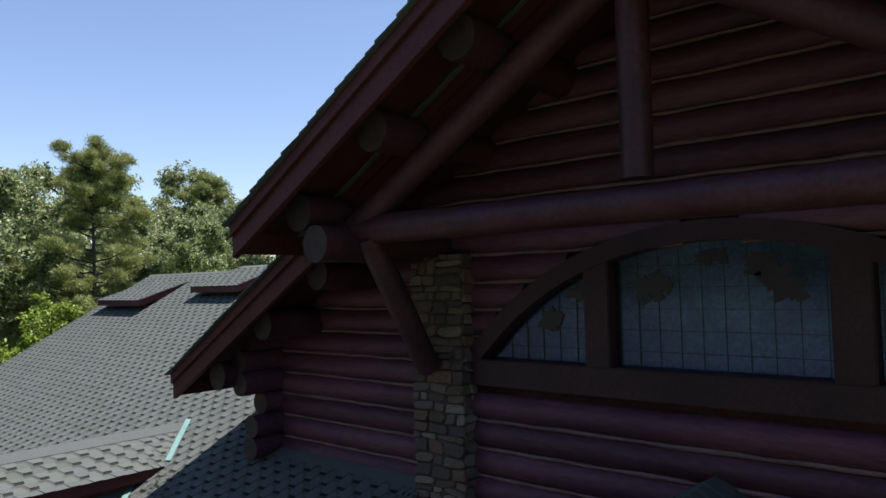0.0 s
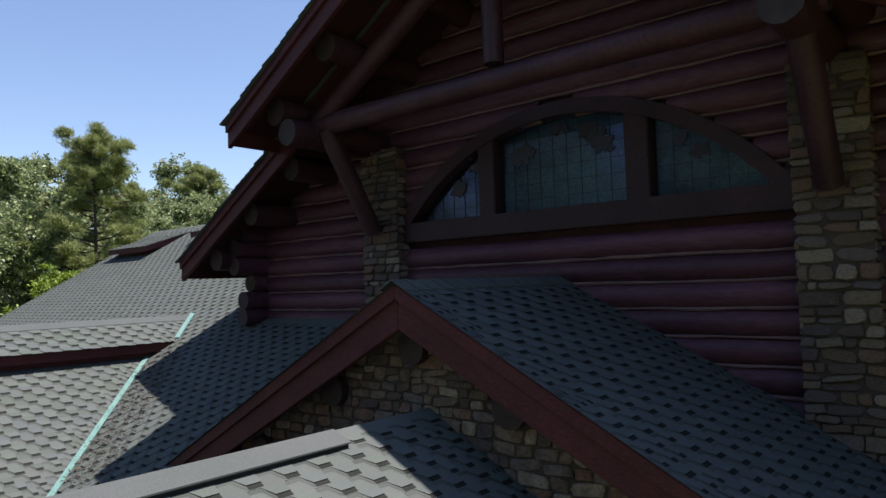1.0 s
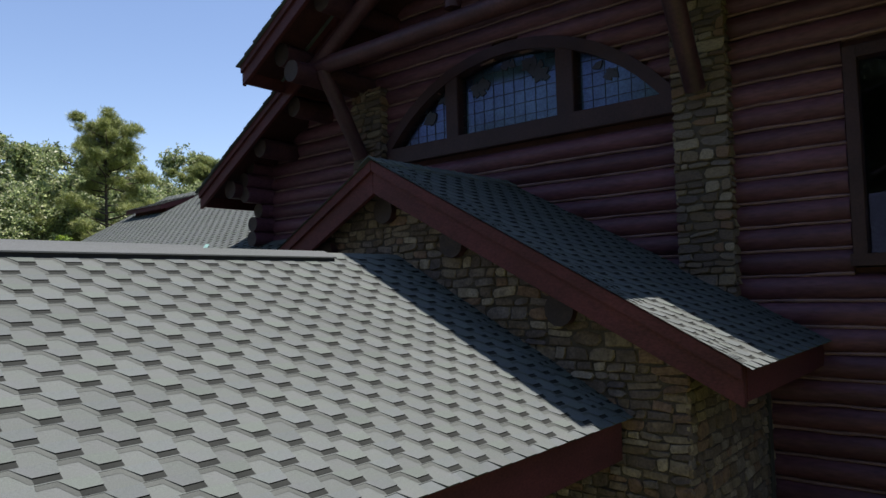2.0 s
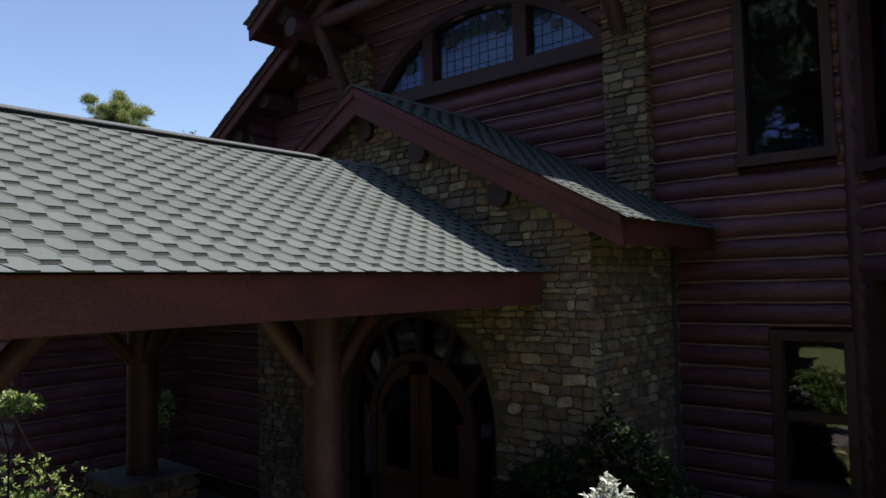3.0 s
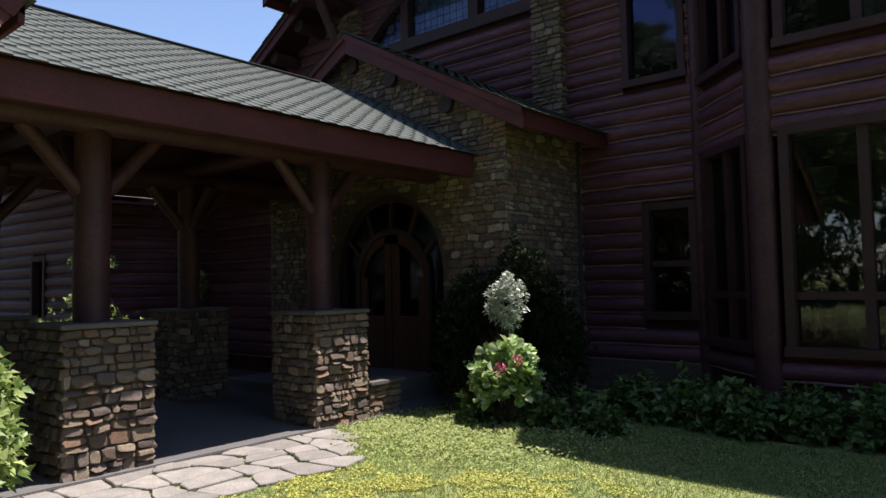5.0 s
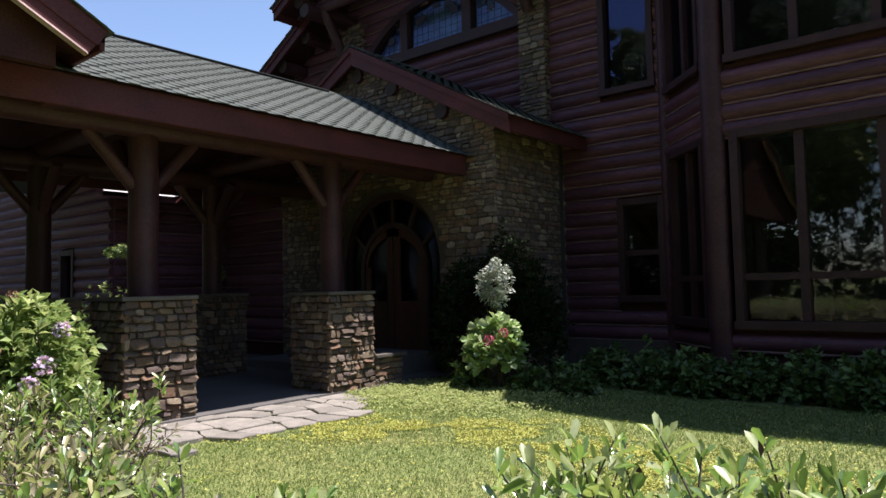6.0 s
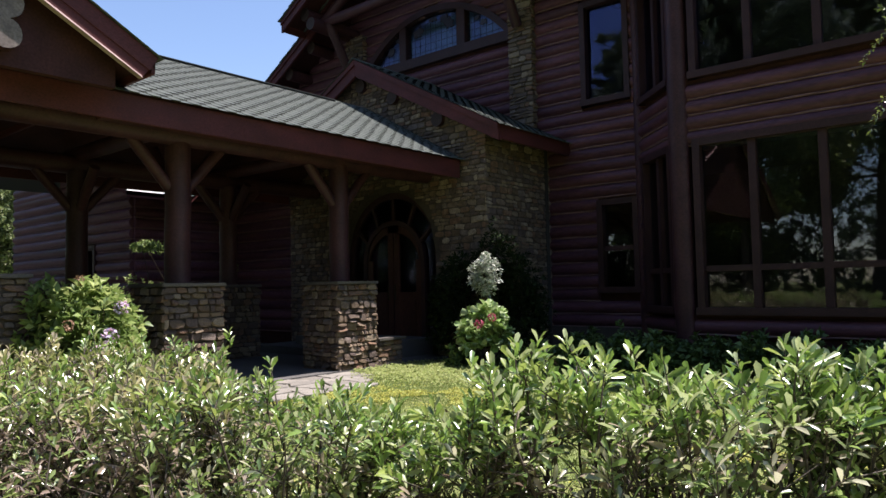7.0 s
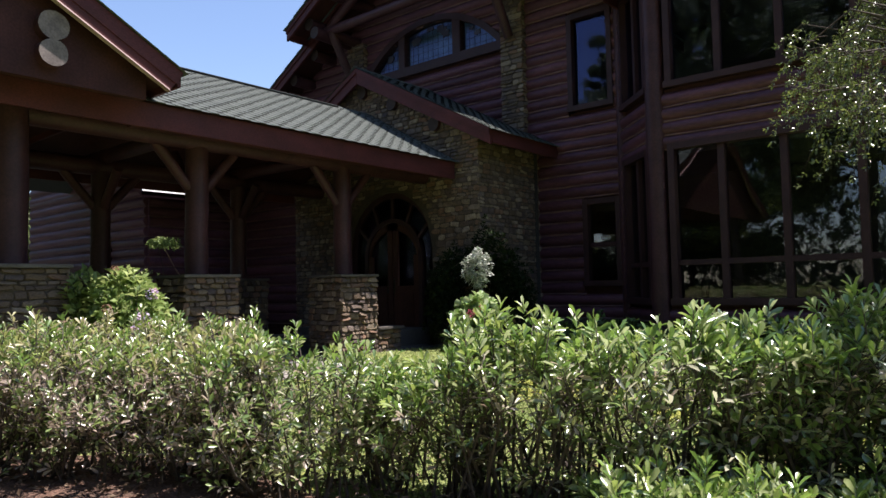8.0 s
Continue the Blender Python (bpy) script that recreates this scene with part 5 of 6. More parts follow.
def hedge_plant(rg, s0, width, off=0.0, tall=1.0, deep=0.56):
    """One bush of the hedge: stems from the foot, shoots and leaves."""
    h = thing("laurel_hedge_bush", "glossy green laurel bush of the clipped hedge with bare lower stems", "hedge", "laurel hedge")
    segs, tips, ups = [], [], []
    for i in range(24):
        ds, dn = rg.uniform(-width, width), rg.uniform(-deep, deep)
        e = HEDGE_O + HEDGE_D * (s0 + ds) + HEDGE_N * (dn + off)
        foot = HEDGE_O + HEDGE_D * (s0 + ds * rg.uniform(0.2, 0.9)) + HEDGE_N * (off + dn * rg.uniform(0.1, 0.6))
        edge = 1 - 0.4 * (abs(dn) / deep) ** 2.5
        top = float(hedge_top(s0 + ds)) * tall * edge * rg.uniform(0.85, 1.06)
        f = np.array([foot[0] + rg.normal(0, 0.05), foot[1] + rg.normal(0, 0.05), -0.03])
        m = np.array([(foot[0] * 0.6 + e[0] * 0.4), (foot[1] * 0.6 + e[1] * 0.4), top * rg.uniform(0.35, 0.6)]) + rg.normal(0, 0.06, 3)
        t = np.array([e[0], e[1], top * 0.86])
        r = rg.uniform(0.004, 0.009)
        segs += [(f, m, r * 1.5, r), (m, t, r, r * 0.5)]
        for j in range(15):
            q = rg.uniform(-0.75, 1.0)
            p = m * (1 - q) + t * q if q > 0 else m * (1 + q) - f * q
            d = np.array([rg.normal(0, 0.6), rg.normal(0, 0.6), rg.uniform(0.1, 1.0)])
            tip = p + d / np.linalg.norm(d) * rg.uniform(0.08, 0.24)
            tip[2] = max(0.06, min(tip[2], top * 1.08))
            segs.append((p, tip, 0.003, 0.0018))
            tips.append(tip)
            ups.append(d)
        if rg.random() < 0.8:
            tip = t + np.array([rg.normal(0, 0.03), rg.normal(0, 0.03), rg.uniform(0.05, 0.2)])
            segs.append((t, tip, 0.004, 0.002))
            tips.append(tip)
            ups.append(np.array([rg.normal(0, 0.12), rg.normal(0, 0.12), 1.0]))
    tips, ups = np.array(tips), np.array(ups)
    v, f = tubes(segs)
    child("twig_growth", mesh_np("twig_growth", v, f, [TWIG]), h, "bare brown twiggy stems", "stuff")
    hi = tips[:, 2] > 0.78 * tall * hedge_top((tips[:, :2] - HEDGE_O) @ HEDGE_D)
    low = (tips[:, 2] < 0.4) & (s0 < -1.2)
    dryness = 1 / (1 + math.exp((s0 - 0.4) * 1.6))
    bare = math.exp(-((s0 - 0.75) / 1.0) ** 4)
    thin = rg.random(len(tips)) < np.where(tips[:, 2] < 0.62, (0.92 - 0.45 * low) * (1 - 0.74 * bare), 0.85 - 0.1 * dryness)
    size = 0.084 - 0.026 * dryness
    a = shoots(rg, tips[~hi & thin], ups[~hi & thin], 8 + round(3 * dryness), size, 0.34, stem=0.11, oval=True)
    b = shoots(rg, tips[hi], ups[hi] + [0, 0, 0.5], 9, size * 1.16, 0.33, spread=0.7, stem=0.11, oval=True)
    nd = int(8 + 60 * dryness)
    dry = rg.choice(len(tips), nd)
    c = leaf_arrays(rg, tips[dry] - [0, 0, 0.05] + rg.normal(0, 0.03, (nd, 3)), rg.normal(0, 1, (nd, 3)), 0.05, 0.019)
    v, f, m = joined((*a, 0), (*b, 1), (*c, 2))
    child("leaves", mesh_np("leaves", v, f, [LAUREL_DRY if dryness > 0.8 else LAUREL, LAUREL_OLIVE if dryness > 0.85 and rg.random() < 0.6 else LAUREL_TIP, DRYLEAF], m), h, kind="stuff")


rg = np.random.default_rng(7)
# two runs of bushes with a narrow gap between them
for s in [-0.46 - 0.42 * k for k in range(11)][::-1] + [0.8 + 0.42 * k for k in range(11)]:
    hedge_plant(rg, s, 0.46, off=-0.45 / (1 + math.exp(-(s + 0.75) * 5)), deep=0.56 - 0.16 / (1 + math.exp(-(s + 0.75) * 5)))
hedge_plant(rg, -0.02, 0.27, off=-0.2, tall=0.82, deep=0.36)
hedge_plant(rg, 0.42, 0.27, off=-0.38, tall=0.82, deep=0.36)
for k in range(17):
    s = -4.6 + k * 0.6 + rg.uniform(-0.1, 0.1)
    if s > -1.0 and k % 2 or 0.0 < s < 1.2 or s < -0.5:
        continue
    hedge_plant(rg, s, 0.4, off=-0.5 - 0.5 / (1 + math.exp(-(s + 0.6) * 5)) + rg.uniform(-0.2, 0.22), tall=rg.uniform(0.42, 0.7) if s < -1 else rg.uniform(0.12, 0.2), deep=0.3)
for k in range(8):
    hedge_plant(rg, -5.0 + k * 0.47, 0.5, off=1.0 + 0.08 * math.sin(k * 2.0), tall=1.04)


# -- broad-leaved bushes --
def bush(name, label, category, centre, radii, n, leaf, length, width, seed, group="", flowers=(), floor_z=0.0, cut=None, stems=10, per=6, oval=False, ball=False):
    rg = np.random.default_rng(seed)
    h = thing(name, label, category, group)
    c, r = np.array(centre, float), np.array(radii, float)
    d = unit(rg.normal(size=(n, 3)))
    if not ball:
        d[:, 2] = np.abs(d[:, 2]) * 1.0 - 0.25 * (rg.random(n) < 0.35)
    lump = 1 + 0.16 * np.sin(d[:, 0] * 5 + seed) * np.cos(d[:, 1] * 4) + rg.normal(0, 0.05, n)
    depth = 1 - 0.45 * rg.random(n) ** 2.2
    p = c + d * r * lump[:, None] * depth[:, None]
    if cut is not None:
        keep = cut(p)
        p, d = p[keep], d[keep]
    p[:, 2] = np.maximum(p[:, 2], floor_z + 0.05)
    v, f = shoots(rg, p, d * [1, 1, 0.7] + [0, 0, 0.55], per, length, width, spread=1.0, stem=length * 0.8, oval=oval)
    child("leaves", mesh_np("leaves", v, f, [leaf]), h, kind="stuff")
    segs = []
    for i in rg.choice(len(p), min(stems, len(p)), replace=False):
        b = np.array([c[0] + rg.normal(0, r[0] * 0.15), c[1] + rg.normal(0, r[1] * 0.15), floor_z - 0.03])
        m = b * 0.5 + p[i] * 0.5 + rg.normal(0, 0.04, 3)
        segs += [(b, m, 0.014, 0.009), (m, p[i], 0.009, 0.004)]
    v, f = tubes(segs)
    child("twig_growth", mesh_np("twig_growth", v, f, [TWIG]), h, kind="stuff")
    for q, size, petal in flowers:
        k = 46
        dd = unit(rg.normal(size=(k, 3)))
        v, f = leaf_arrays(rg, np.array(q) + dd * size * 0.75, np.cross(dd, rg.normal(size=(k, 3))) + dd * 0.25, size * 0.55, size * 0.5)
        child("flower_head", mesh_np("flower_head", v, f, [petal]), h, "round mophead flower")
    return h


bush("hydrangea_bush", "light-green hydrangea with faded lilac heads beside a stone pillar", "hydrangea", (-0.08, -2.84, 0.45), (0.9, 0.64, 0.94), 840, HYDRA, 0.13, 0.55, 11, "hydrangeas",
     flowers=(((0.68, -2.74, 1.1), 0.075, LILAC), ((0.88, -2.94, 0.84), 0.08, LILAC), ((0.9, -3.06, 0.7), 0.075, LILAC), ((0.6, -3.2, 0.95), 0.055, FADED), ((0.3, -2.98, 1.38), 0.055, FADED)))
bush("hydrangea_bush", "pale green hydrangea with deep pink heads growing below an evergreen", "hydrangea", (1.28, 2.45, 0.42), (0.42, 0.36, 0.55), 150, BROADLEAF, 0.15, 0.8, 12, "hydrangeas", oval=True,
     flowers=(((1.42, 2.12, 0.68), 0.075, PINK), ((1.6, 2.2, 0.78), 0.065, PINK)))
bush("evergreen_shrub", "large dark rounded evergreen shrub shading the stone entry", "shrub", (0.8, 3.18, 0.6), (1.05, 0.62, 1.4), 3600, SHADELEAF, 0.085, 0.5, 13, cut=lambda p: ((p[:, 0] < 0.5) | (p[:, 1] > 3.15) | (p[:, 2] < 0.7)) & ~((p[:, 0] < 0.72) & (p[:, 1] > 3.3)))
bush("variegated_shrub", "small pale silvery variegated shrub catching the sun", "shrub", (1.12, 2.7, 1.4), (0.24, 0.22, 0.33), 230, PALELEAF, 0.07, 0.5, 14, floor_z=0.1, stems=1, ball=True)
bush("azalea_bush", "thin azalea with pink flowers beyond the walkway pillars", "azalea", (-5.2, 0.3, 0.5), (0.6, 1.3, 0.95), 620, HYDRA, 0.07, 0.5, 15, flowers=(((-4.85, 0.1, 0.85), 0.05, PINK), ((-4.8, -0.1, 0.75), 0.05, PINK), ((-4.8, 0.95, 0.75), 0.045, ROSE)), per=5)
sprig = bush("azalea_sprig", "tall thin sprig of pale green leaves above the azalea", "shrub", (-4.95, 0.42, 2.03), (0.3, 0.32, 0.18), 110, HYDRA, 0.08, 0.4, 16, stems=1, floor_z=0.9, cut=lambda p: p[:, 2] > 1.9)
way = [np.array(p) for p in ((-4.75, 0.7, -0.02), (-4.66, 0.74, 0.8), (-4.62, 0.73, 1.22), (-4.8, 0.58, 1.6), (-4.95, 0.44, 2.0))]
v, f = tubes([(a, b, r, r - 0.003) for a, b, r in zip(way, way[1:], (0.022, 0.019, 0.016, 0.013))], 7)
child("stem", mesh_np("stem", v, f, [SUNLITSTEM]), sprig, "bare slanting brown stem")
bush("courtyard_shrub", "small sunlit shrub against the shaded courtyard wall", "shrub", (-5.25, 2.4, 1.72), (0.16, 0.16, 0.26), 34, HYDRA, 0.08, 0.45, 17, stems=3, floor_z=0.0, ball=True)
for i in range(9):
    x = 2.25 + i * 0.62
    bush("leafy_ground_plant", "low leafy perennial in the shaded bed below the bay", "ground plant", (x, 3.72 + 0.12 * math.sin(i * 2.2), 0.06), (0.42, 0.42, 0.46 + 0.06 * math.sin(i * 1.7)), 130, COVERLEAF, 0.13, 0.62, 20 + i, "bed plants", stems=5)
for i, (x, y) in enumerate(((1.9, 3.1), (2.3, 2.75), (0.9, 2.35), (1.75, 2.55))):
    bush("leafy_ground_plant", "low leafy perennial in the shaded bed below the bay", "ground plant", (x, y, 0.0), (0.3, 0.28, 0.34), 70, COVERLEAF, 0.11, 0.6, 40 + i, "bed plants", stems=4)


# -- trees --
def tree(name, label, height, crown, seed, leaf=TREELEAF, n=2600, size=0.2, low=0.3, group="woodland trees"):
    """A tapered trunk with limbs; clumps of leaves round the limb ends, with gaps between."""
    rg = np.random.default_rng(seed)
    t = thing(name, label, "tree", group)
    lean = rg.normal(0, 0.03, 2)
    pts = [np.array([lean[0] * z, lean[1] * z, z]) for z in np.linspace(-0.1, height * 0.9, 7)]
    r = height * 0.016
    segs = [(a, b, r * (1 - i / 7), r * (1 - (i + 1) / 7) + 0.01) for i, (a, b) in enumerate(zip(pts, pts[1:]))]
    clumps = []
    for i in range(34):
        z = height * rg.uniform(low, 0.93)
        f = (z / height - low) / (1 - low)
        reach = crown * math.sqrt(max(0.05, 1 - (2 * f - 0.85) ** 2 / 1.4)) * rg.uniform(0.45, 1.05)
        w = i * 2.4 + rg.uniform(-0.5, 0.5)
        a = np.array([lean[0] * z, lean[1] * z, z * 0.92])
        e = a + np.array([math.cos(w) * reach, math.sin(w) * reach, reach * rg.uniform(0.15, 0.6)])
        m = (a + e) / 2 + rg.normal(0, 0.12, 3)
        segs += [(a, m, r * 0.3, r * 0.18), (m, e, r * 0.18, 0.012)]
        clumps += [(e, rg.uniform(0.5, 0.95)), (m * 0.3 + e * 0.7 + rg.normal(0, 0.3, 3), rg.uniform(0.4, 0.8))]
    clumps += [(pts[-1] + rg.normal(0, 0.35, 3), 0.7) for _ in range(5)]
    v, f = tubes(segs, 6)
    child("trunk", mesh_np("trunk", v, f, [BARK]), t)
    k = np.array([c[0] for c in clumps])
    rad = np.array([c[1] for c in clumps]) * crown / 3.2
    which = rg.integers(0, len(k), n)
    d = unit(rg.normal(size=(n, 3)))
    d[:, 2] *= 0.75
    p = k[which] + d * rad[which][:, None] * rg.uniform(0.35, 1.05, (n, 1)) * 1.15
    v, f = shoots(rg, p, d + [0, 0, 0.5], 5, size, 0.55, spread=1.1, stem=size)
    child("crown", mesh_np("crown", v, f, [leaf]), t)
    return t


def pine(height, seed):
    rg = np.random.default_rng(seed)
    t = thing("pine_tree", "tall loblolly pine with a broad open crown of needle tufts", "tree", "woodland trees")
    r = 0.2
    pts = [np.array([0.12 * math.sin(z * 0.3), 0.1 * math.cos(z * 0.25), z]) for z in np.linspace(-0.1, height * 0.97, 9)]
    segs = [(a, b, r * (1 - i / 10), r * (1 - (i + 1) / 10)) for i, (a, b) in enumerate(zip(pts, pts[1:]))]
    tufts = []
    for i in range(84):
        f = 0.2 + 0.78 * (i / 84) ** 0.9
        if 0.66 < f < 0.73 and i % 3:
            continue
        z = height * f
        if f < 0.7:
            reach = (5.6 - 3.6 * (f - 0.22)) * rg.uniform(0.55, 1.05)
        else:
            reach = 3.1 * rg.uniform(0.5, 1.0) * math.sqrt(max(0.1, 1 - ((f - 0.82) / 0.2) ** 2))
        w = i * 2.4 + rg.uniform(-0.4, 0.4)
        a = np.array([0, 0, z * 0.97])
        e = a + np.array([math.cos(w) * reach, math.sin(w) * reach, reach * rg.uniform(0.05, 0.4)])
        m = (a + e) / 2 + np.array([0, 0, -0.1 * reach * 0.5])
        segs += [(a, m, 0.06, 0.04), (m, e, 0.04, 0.012)]
        for c in range(2 + int(reach * 0.8)):
            q = rg.uniform(0.5, 1.05)
            hub = a * (1 - q) + e * q + rg.normal(0, 0.25, 3) * [1, 1, 0.4]
            r = rg.uniform(0.32, 0.6)
            for j in range(int(46 * r)):
                d = unit(rg.normal(size=(1, 3)))[0] * [1, 1, 0.55]
                tufts.append(hub + d * r * rg.uniform(0.3, 1.0) + [0, 0, 0.12])
    for c in range(26):
        q = rg.uniform(0.78, 1.0)
        w, d = rg.uniform(0, 6.28), rg.uniform(0, 1.3) * (1.15 - q) / 0.3
        hub = np.array([math.cos(w) * d, math.sin(w) * d, height * q])
        segs.append((np.array([0, 0, height * q - 0.6]), hub, 0.03, 0.012))
        for j in range(20):
            tufts.append(hub + unit(rg.normal(size=(1, 3)))[0] * [1, 1, 0.6] * rg.uniform(0.1, 0.5))
    v, f = tubes(segs, 6)
    child("trunk", mesh_np("trunk", v, f, [BARK]), t)
    tufts = np.array(tufts)
    k = 22
    p = np.repeat(tufts, k, 0) + rg.normal(0, 0.05, (len(tufts) * k, 3))
    d = unit(rg.normal(size=(len(p), 3)) + [0, 0, 0.5])
    v, f = leaf_arrays(rg, p, d, 0.30, 0.028, curl=0.05)
    child("crown", mesh_np("crown", v, f, [NEEDLE]), t)
    return t


oak = tree("broadleaf_tree", "broad leafy woodland tree in full summer green", 13.0, 4.6, 101, n=6500, size=0.27)
gum = tree("broadleaf_tree", "slender leafy woodland tree in full summer green", 13.5, 3.4, 102, n=5200, size=0.25)
maple = tree("broadleaf_tree", "dense leafy woodland tree in full summer green", 11.0, 4.0, 103, n=6500, size=0.25, low=0.1)
lime = tree("small_tree", "small yellow-green tree beside the rear roof", 7.0, 2.0, 104, LIMELEAF, 1500, 0.2, 0.2, "small trees")
lime.matrix_basis = pose(-27.5, 10.5, 0)
p1 = pine(17.5, 105)
p1.matrix_basis = pose(-33.7, 14.8, 0) @ Matrix.Scale(0.8, 4)
kinds = [oak, gum, maple]
spots = [(-45, 12.5, 1.02), (-40, 8.5, .92), (-48, 15.5, 1.1), (-46, 20.5, 0.9), (-44, 24.5, 0.68), (-42, 28.5, 0.76), (-47, 27, 0.9), (-38, 22.0, 0.75), (-40, 16.0, 0.8), (-35, 9.5, 0.7),
         (-43, 32.5, 0.97), (-36, 27, .68), (-50, 22, 1.05), (-50, 8, 1.15), (-37, 5.0, 0.85), (-32, 2.0, 0.8), (-30, -4.0, 0.95), (-27, -10, 1.0), (-42, 24.0, 0.7), (-52, 32, 1.15),
         (-24, -17, 1.0), (-19, -23, 1.1), (-12, -26, 1.05), (-5, -28, 1.15), (2, -27, 1.0), (9, -28, 1.1), (16, -26, 1.05), (22, -22, 1.1), (26, -15, 1.0), (29, -8, 1.1), (30, 0, 1.0), (28, 8, 1.1),
         (-16, -19, 0.8), (-3, -22, 0.75), (12, -22, 0.8), (22, -12, 0.8), (-32, -20, 1.2), (-22, -28, 1.25), (-10, -34, 1.3), (6, -35, 1.3), (20, -32, 1.3)]
rr = random.Random(77)
used = set()
for i, (x, y, k) in enumerate(spots):
    k *= 1.13 if x < -30 and y > 0 else 1.75 if y < -20 and -4 < x < 14 else 1.25 if y < -20 and -13 < x < 18 else 1.0
    src = kinds[i % 3]
    m = pose(x, y, 0, 0, 0, rr.uniform(0, 360))
    if src.name not in used:
        used.add(src.name)
        src.matrix_basis = m @ Matrix.Scale(k, 4)
        src.scale = (k, k, k)
    else:
        c = copy_thing(src, m)
        c.scale = (k, k, k)
for x, y, k in ((-50, 30, 0.9), (-14, -30, 1.1), (14, -31, 1.0)):
    copy_thing(p1, pose(x, y, 0, 0, 0, x * 9)).scale = (k, k, k)


rg = np.random.default_rng(91)
n = 15000
w = rg.uniform(math.radians(150), math.radians(400), n)
rad = rg.uniform(31, 40, n) + 5 * np.sin(w * 7)
cl = np.column_stack([np.cos(w) * rad - 2, np.sin(w) * rad, rg.uniform(0, 1, n) ** 1.3 * (6.5 + 2.2 * np.sin(w * 23) + 1.5 * np.sin(w * 41))])
cl = cl[~((cl[:, 1] > -3) & (cl[:, 0] > 0))]
v, f = shoots(rg, cl, rg.normal(0, 1, (len(cl), 3)) + [0, 0, 0.7], 6, 0.5, 0.6, spread=1.2, stem=0.5)
tagged(new("woodland_edge", mesh_np("woodland_edge", v, f, [TREELEAF])), "dense leafy undergrowth at the edge of the woods", "woods", kind="stuff")


def garden_tree():
    """Small-leaved tree rising out of the hedge, its outer twigs arching over and hanging."""
    rg = np.random.default_rng(55)
    t = thing("holly_tree", "small-leaved garden tree with drooping sunlit branches beside the hedge", "tree")
    base = np.array([7.88, -1.88, 0.0])
    stem = [base + [0, 0, -0.05], base + [-0.05, 0.04, 0.9], base + [0.02, 0.0, 1.8], base + [-0.05, -0.03, 3.4]]
    segs = [(a, b, r0, r1) for a, b, r0, r1 in zip(stem, stem[1:], (0.05, 0.04, 0.028), (0.04, 0.028, 0.008))]
    tips, ups = [], []
    for i in range(56):
        w = i * 2.4 + rg.uniform(-0.3, 0.3)
        z = 1.25 + 2.9 * ((i * 0.618) % 1.0)
        reach = rg.uniform(0.6, 1.04) * (1.08 - 0.2 * (z - 1.25)) * (1 - 0.5 * max(0.0, math.cos(w - 0.96)))
        a = base + [0.0, 0.0, z * 0.9]
        d = np.array([math.cos(w), math.sin(w), 0])
        m = a + d * reach * 0.6 + [0, 0, rg.uniform(0.1, 0.3)]
        e = a + d * reach + [0, 0, rg.uniform(-0.22, 0.14)]
        segs += [(a, m, 0.008, 0.005), (m, e, 0.005, 0.003)]
        # hanging sprays along the outer half of the limb
        for j in range(7):
            q = 0.4 + 0.6 * (j + rg.uniform(0, 1)) / 7
            p = a * (1 - q) ** 2 + 2 * m * q * (1 - q) + e * q * q
            out = d * rg.uniform(0.02, 0.14) + rg.normal(0, 0.06, 3) * [1, 1, 0.3]
            k1 = p + out + [0, 0, rg.uniform(-0.02, 0.08)]
            k2 = k1 + out * 0.7 + [0, 0, -rg.uniform(0.08, 0.42)]
            segs += [(p, k1, 0.0035, 0.0025), (k1, k2, 0.0025, 0.0012)]
            for f in np.linspace(0.0, 1.0, 9):
                tips.append(k1 * (1 - f) + k2 * f + rg.normal(0, 0.012, 3))
                ups.append((k2 - k1) * 3 + out * 2 + rg.normal(0, 0.35, 3) + [0, 0, 0.25])
        for j in range(4):
            q = rg.uniform(0.15, 0.9)
            tips.append(a * (1 - q) ** 2 + 2 * m * q * (1 - q) + e * q * q + rg.normal(0, 0.05, 3))
            ups.append(d * 0.5 + rg.normal(0, 0.5, 3) + [0, 0, 0.4])
    v, f = tubes(segs)
    child("trunk", mesh_np("trunk", v, f, [BARK]), t)
    v, f = shoots(rg, np.array(tips), np.array(ups), 5, 0.029, 0.44, stem=0.036)
    child("crown", mesh_np("crown", v, f, [HOLLY]), t)


HOLLY = leaf_mat("holly_leaf", [(0.09, 0.135, 0.026), (0.14, 0.185, 0.042), (0.06, 0.09, 0.02), (0.21, 0.24, 0.07)], 0.28, 1.0, 0.3)
garden_tree()

# -- planting bed, litter, lawn --
def bed_edge(s):
    """How far the mulch reaches beyond the hedge line, on the house side."""
    return 0.55 - 0.85 / (1 + np.exp(-(s + 0.75) * 5)) - 0.3 / (1 + np.exp(-(s - 0.3) * 5))


g = G()
rows = []
for i in range(49):
    s = -6 + i * 0.25
    c = HEDGE_O + HEDGE_D * s
    rows.append([(c + HEDGE_N * q) for q in (-1.25 + 0.1 * math.sin(s * 1.3), -0.9, bed_edge(s) - 0.4, bed_edge(s) + 0.05 * math.sin(s * 2))])
g.add([(p[0], p[1], ground_z(p[0], p[1]) + (0.012 if 0 < j < 3 else -0.03)) for r in rows for j, p in enumerate(r)],
      [(i * 4 + j, i * 4 + j + 1, i * 4 + j + 5, i * 4 + j + 4) for i in range(48) for j in range(3)])
tagged(g.part("planting_bed", MULCH, smooth=True), "brown bark mulch bed under the hedge", "planting bed", kind="structure")
rg = np.random.default_rng(3)
n = 5200
s, q = rg.uniform(-5.5, 5.5, n), rg.uniform(-1.2, 0.5, n)
xy = HEDGE_O + np.outer(s, HEDGE_D) + np.outer(q, HEDGE_N)
pos = np.column_stack([xy, np.full(n, 0.02) + rg.uniform(0, 0.03, n)])
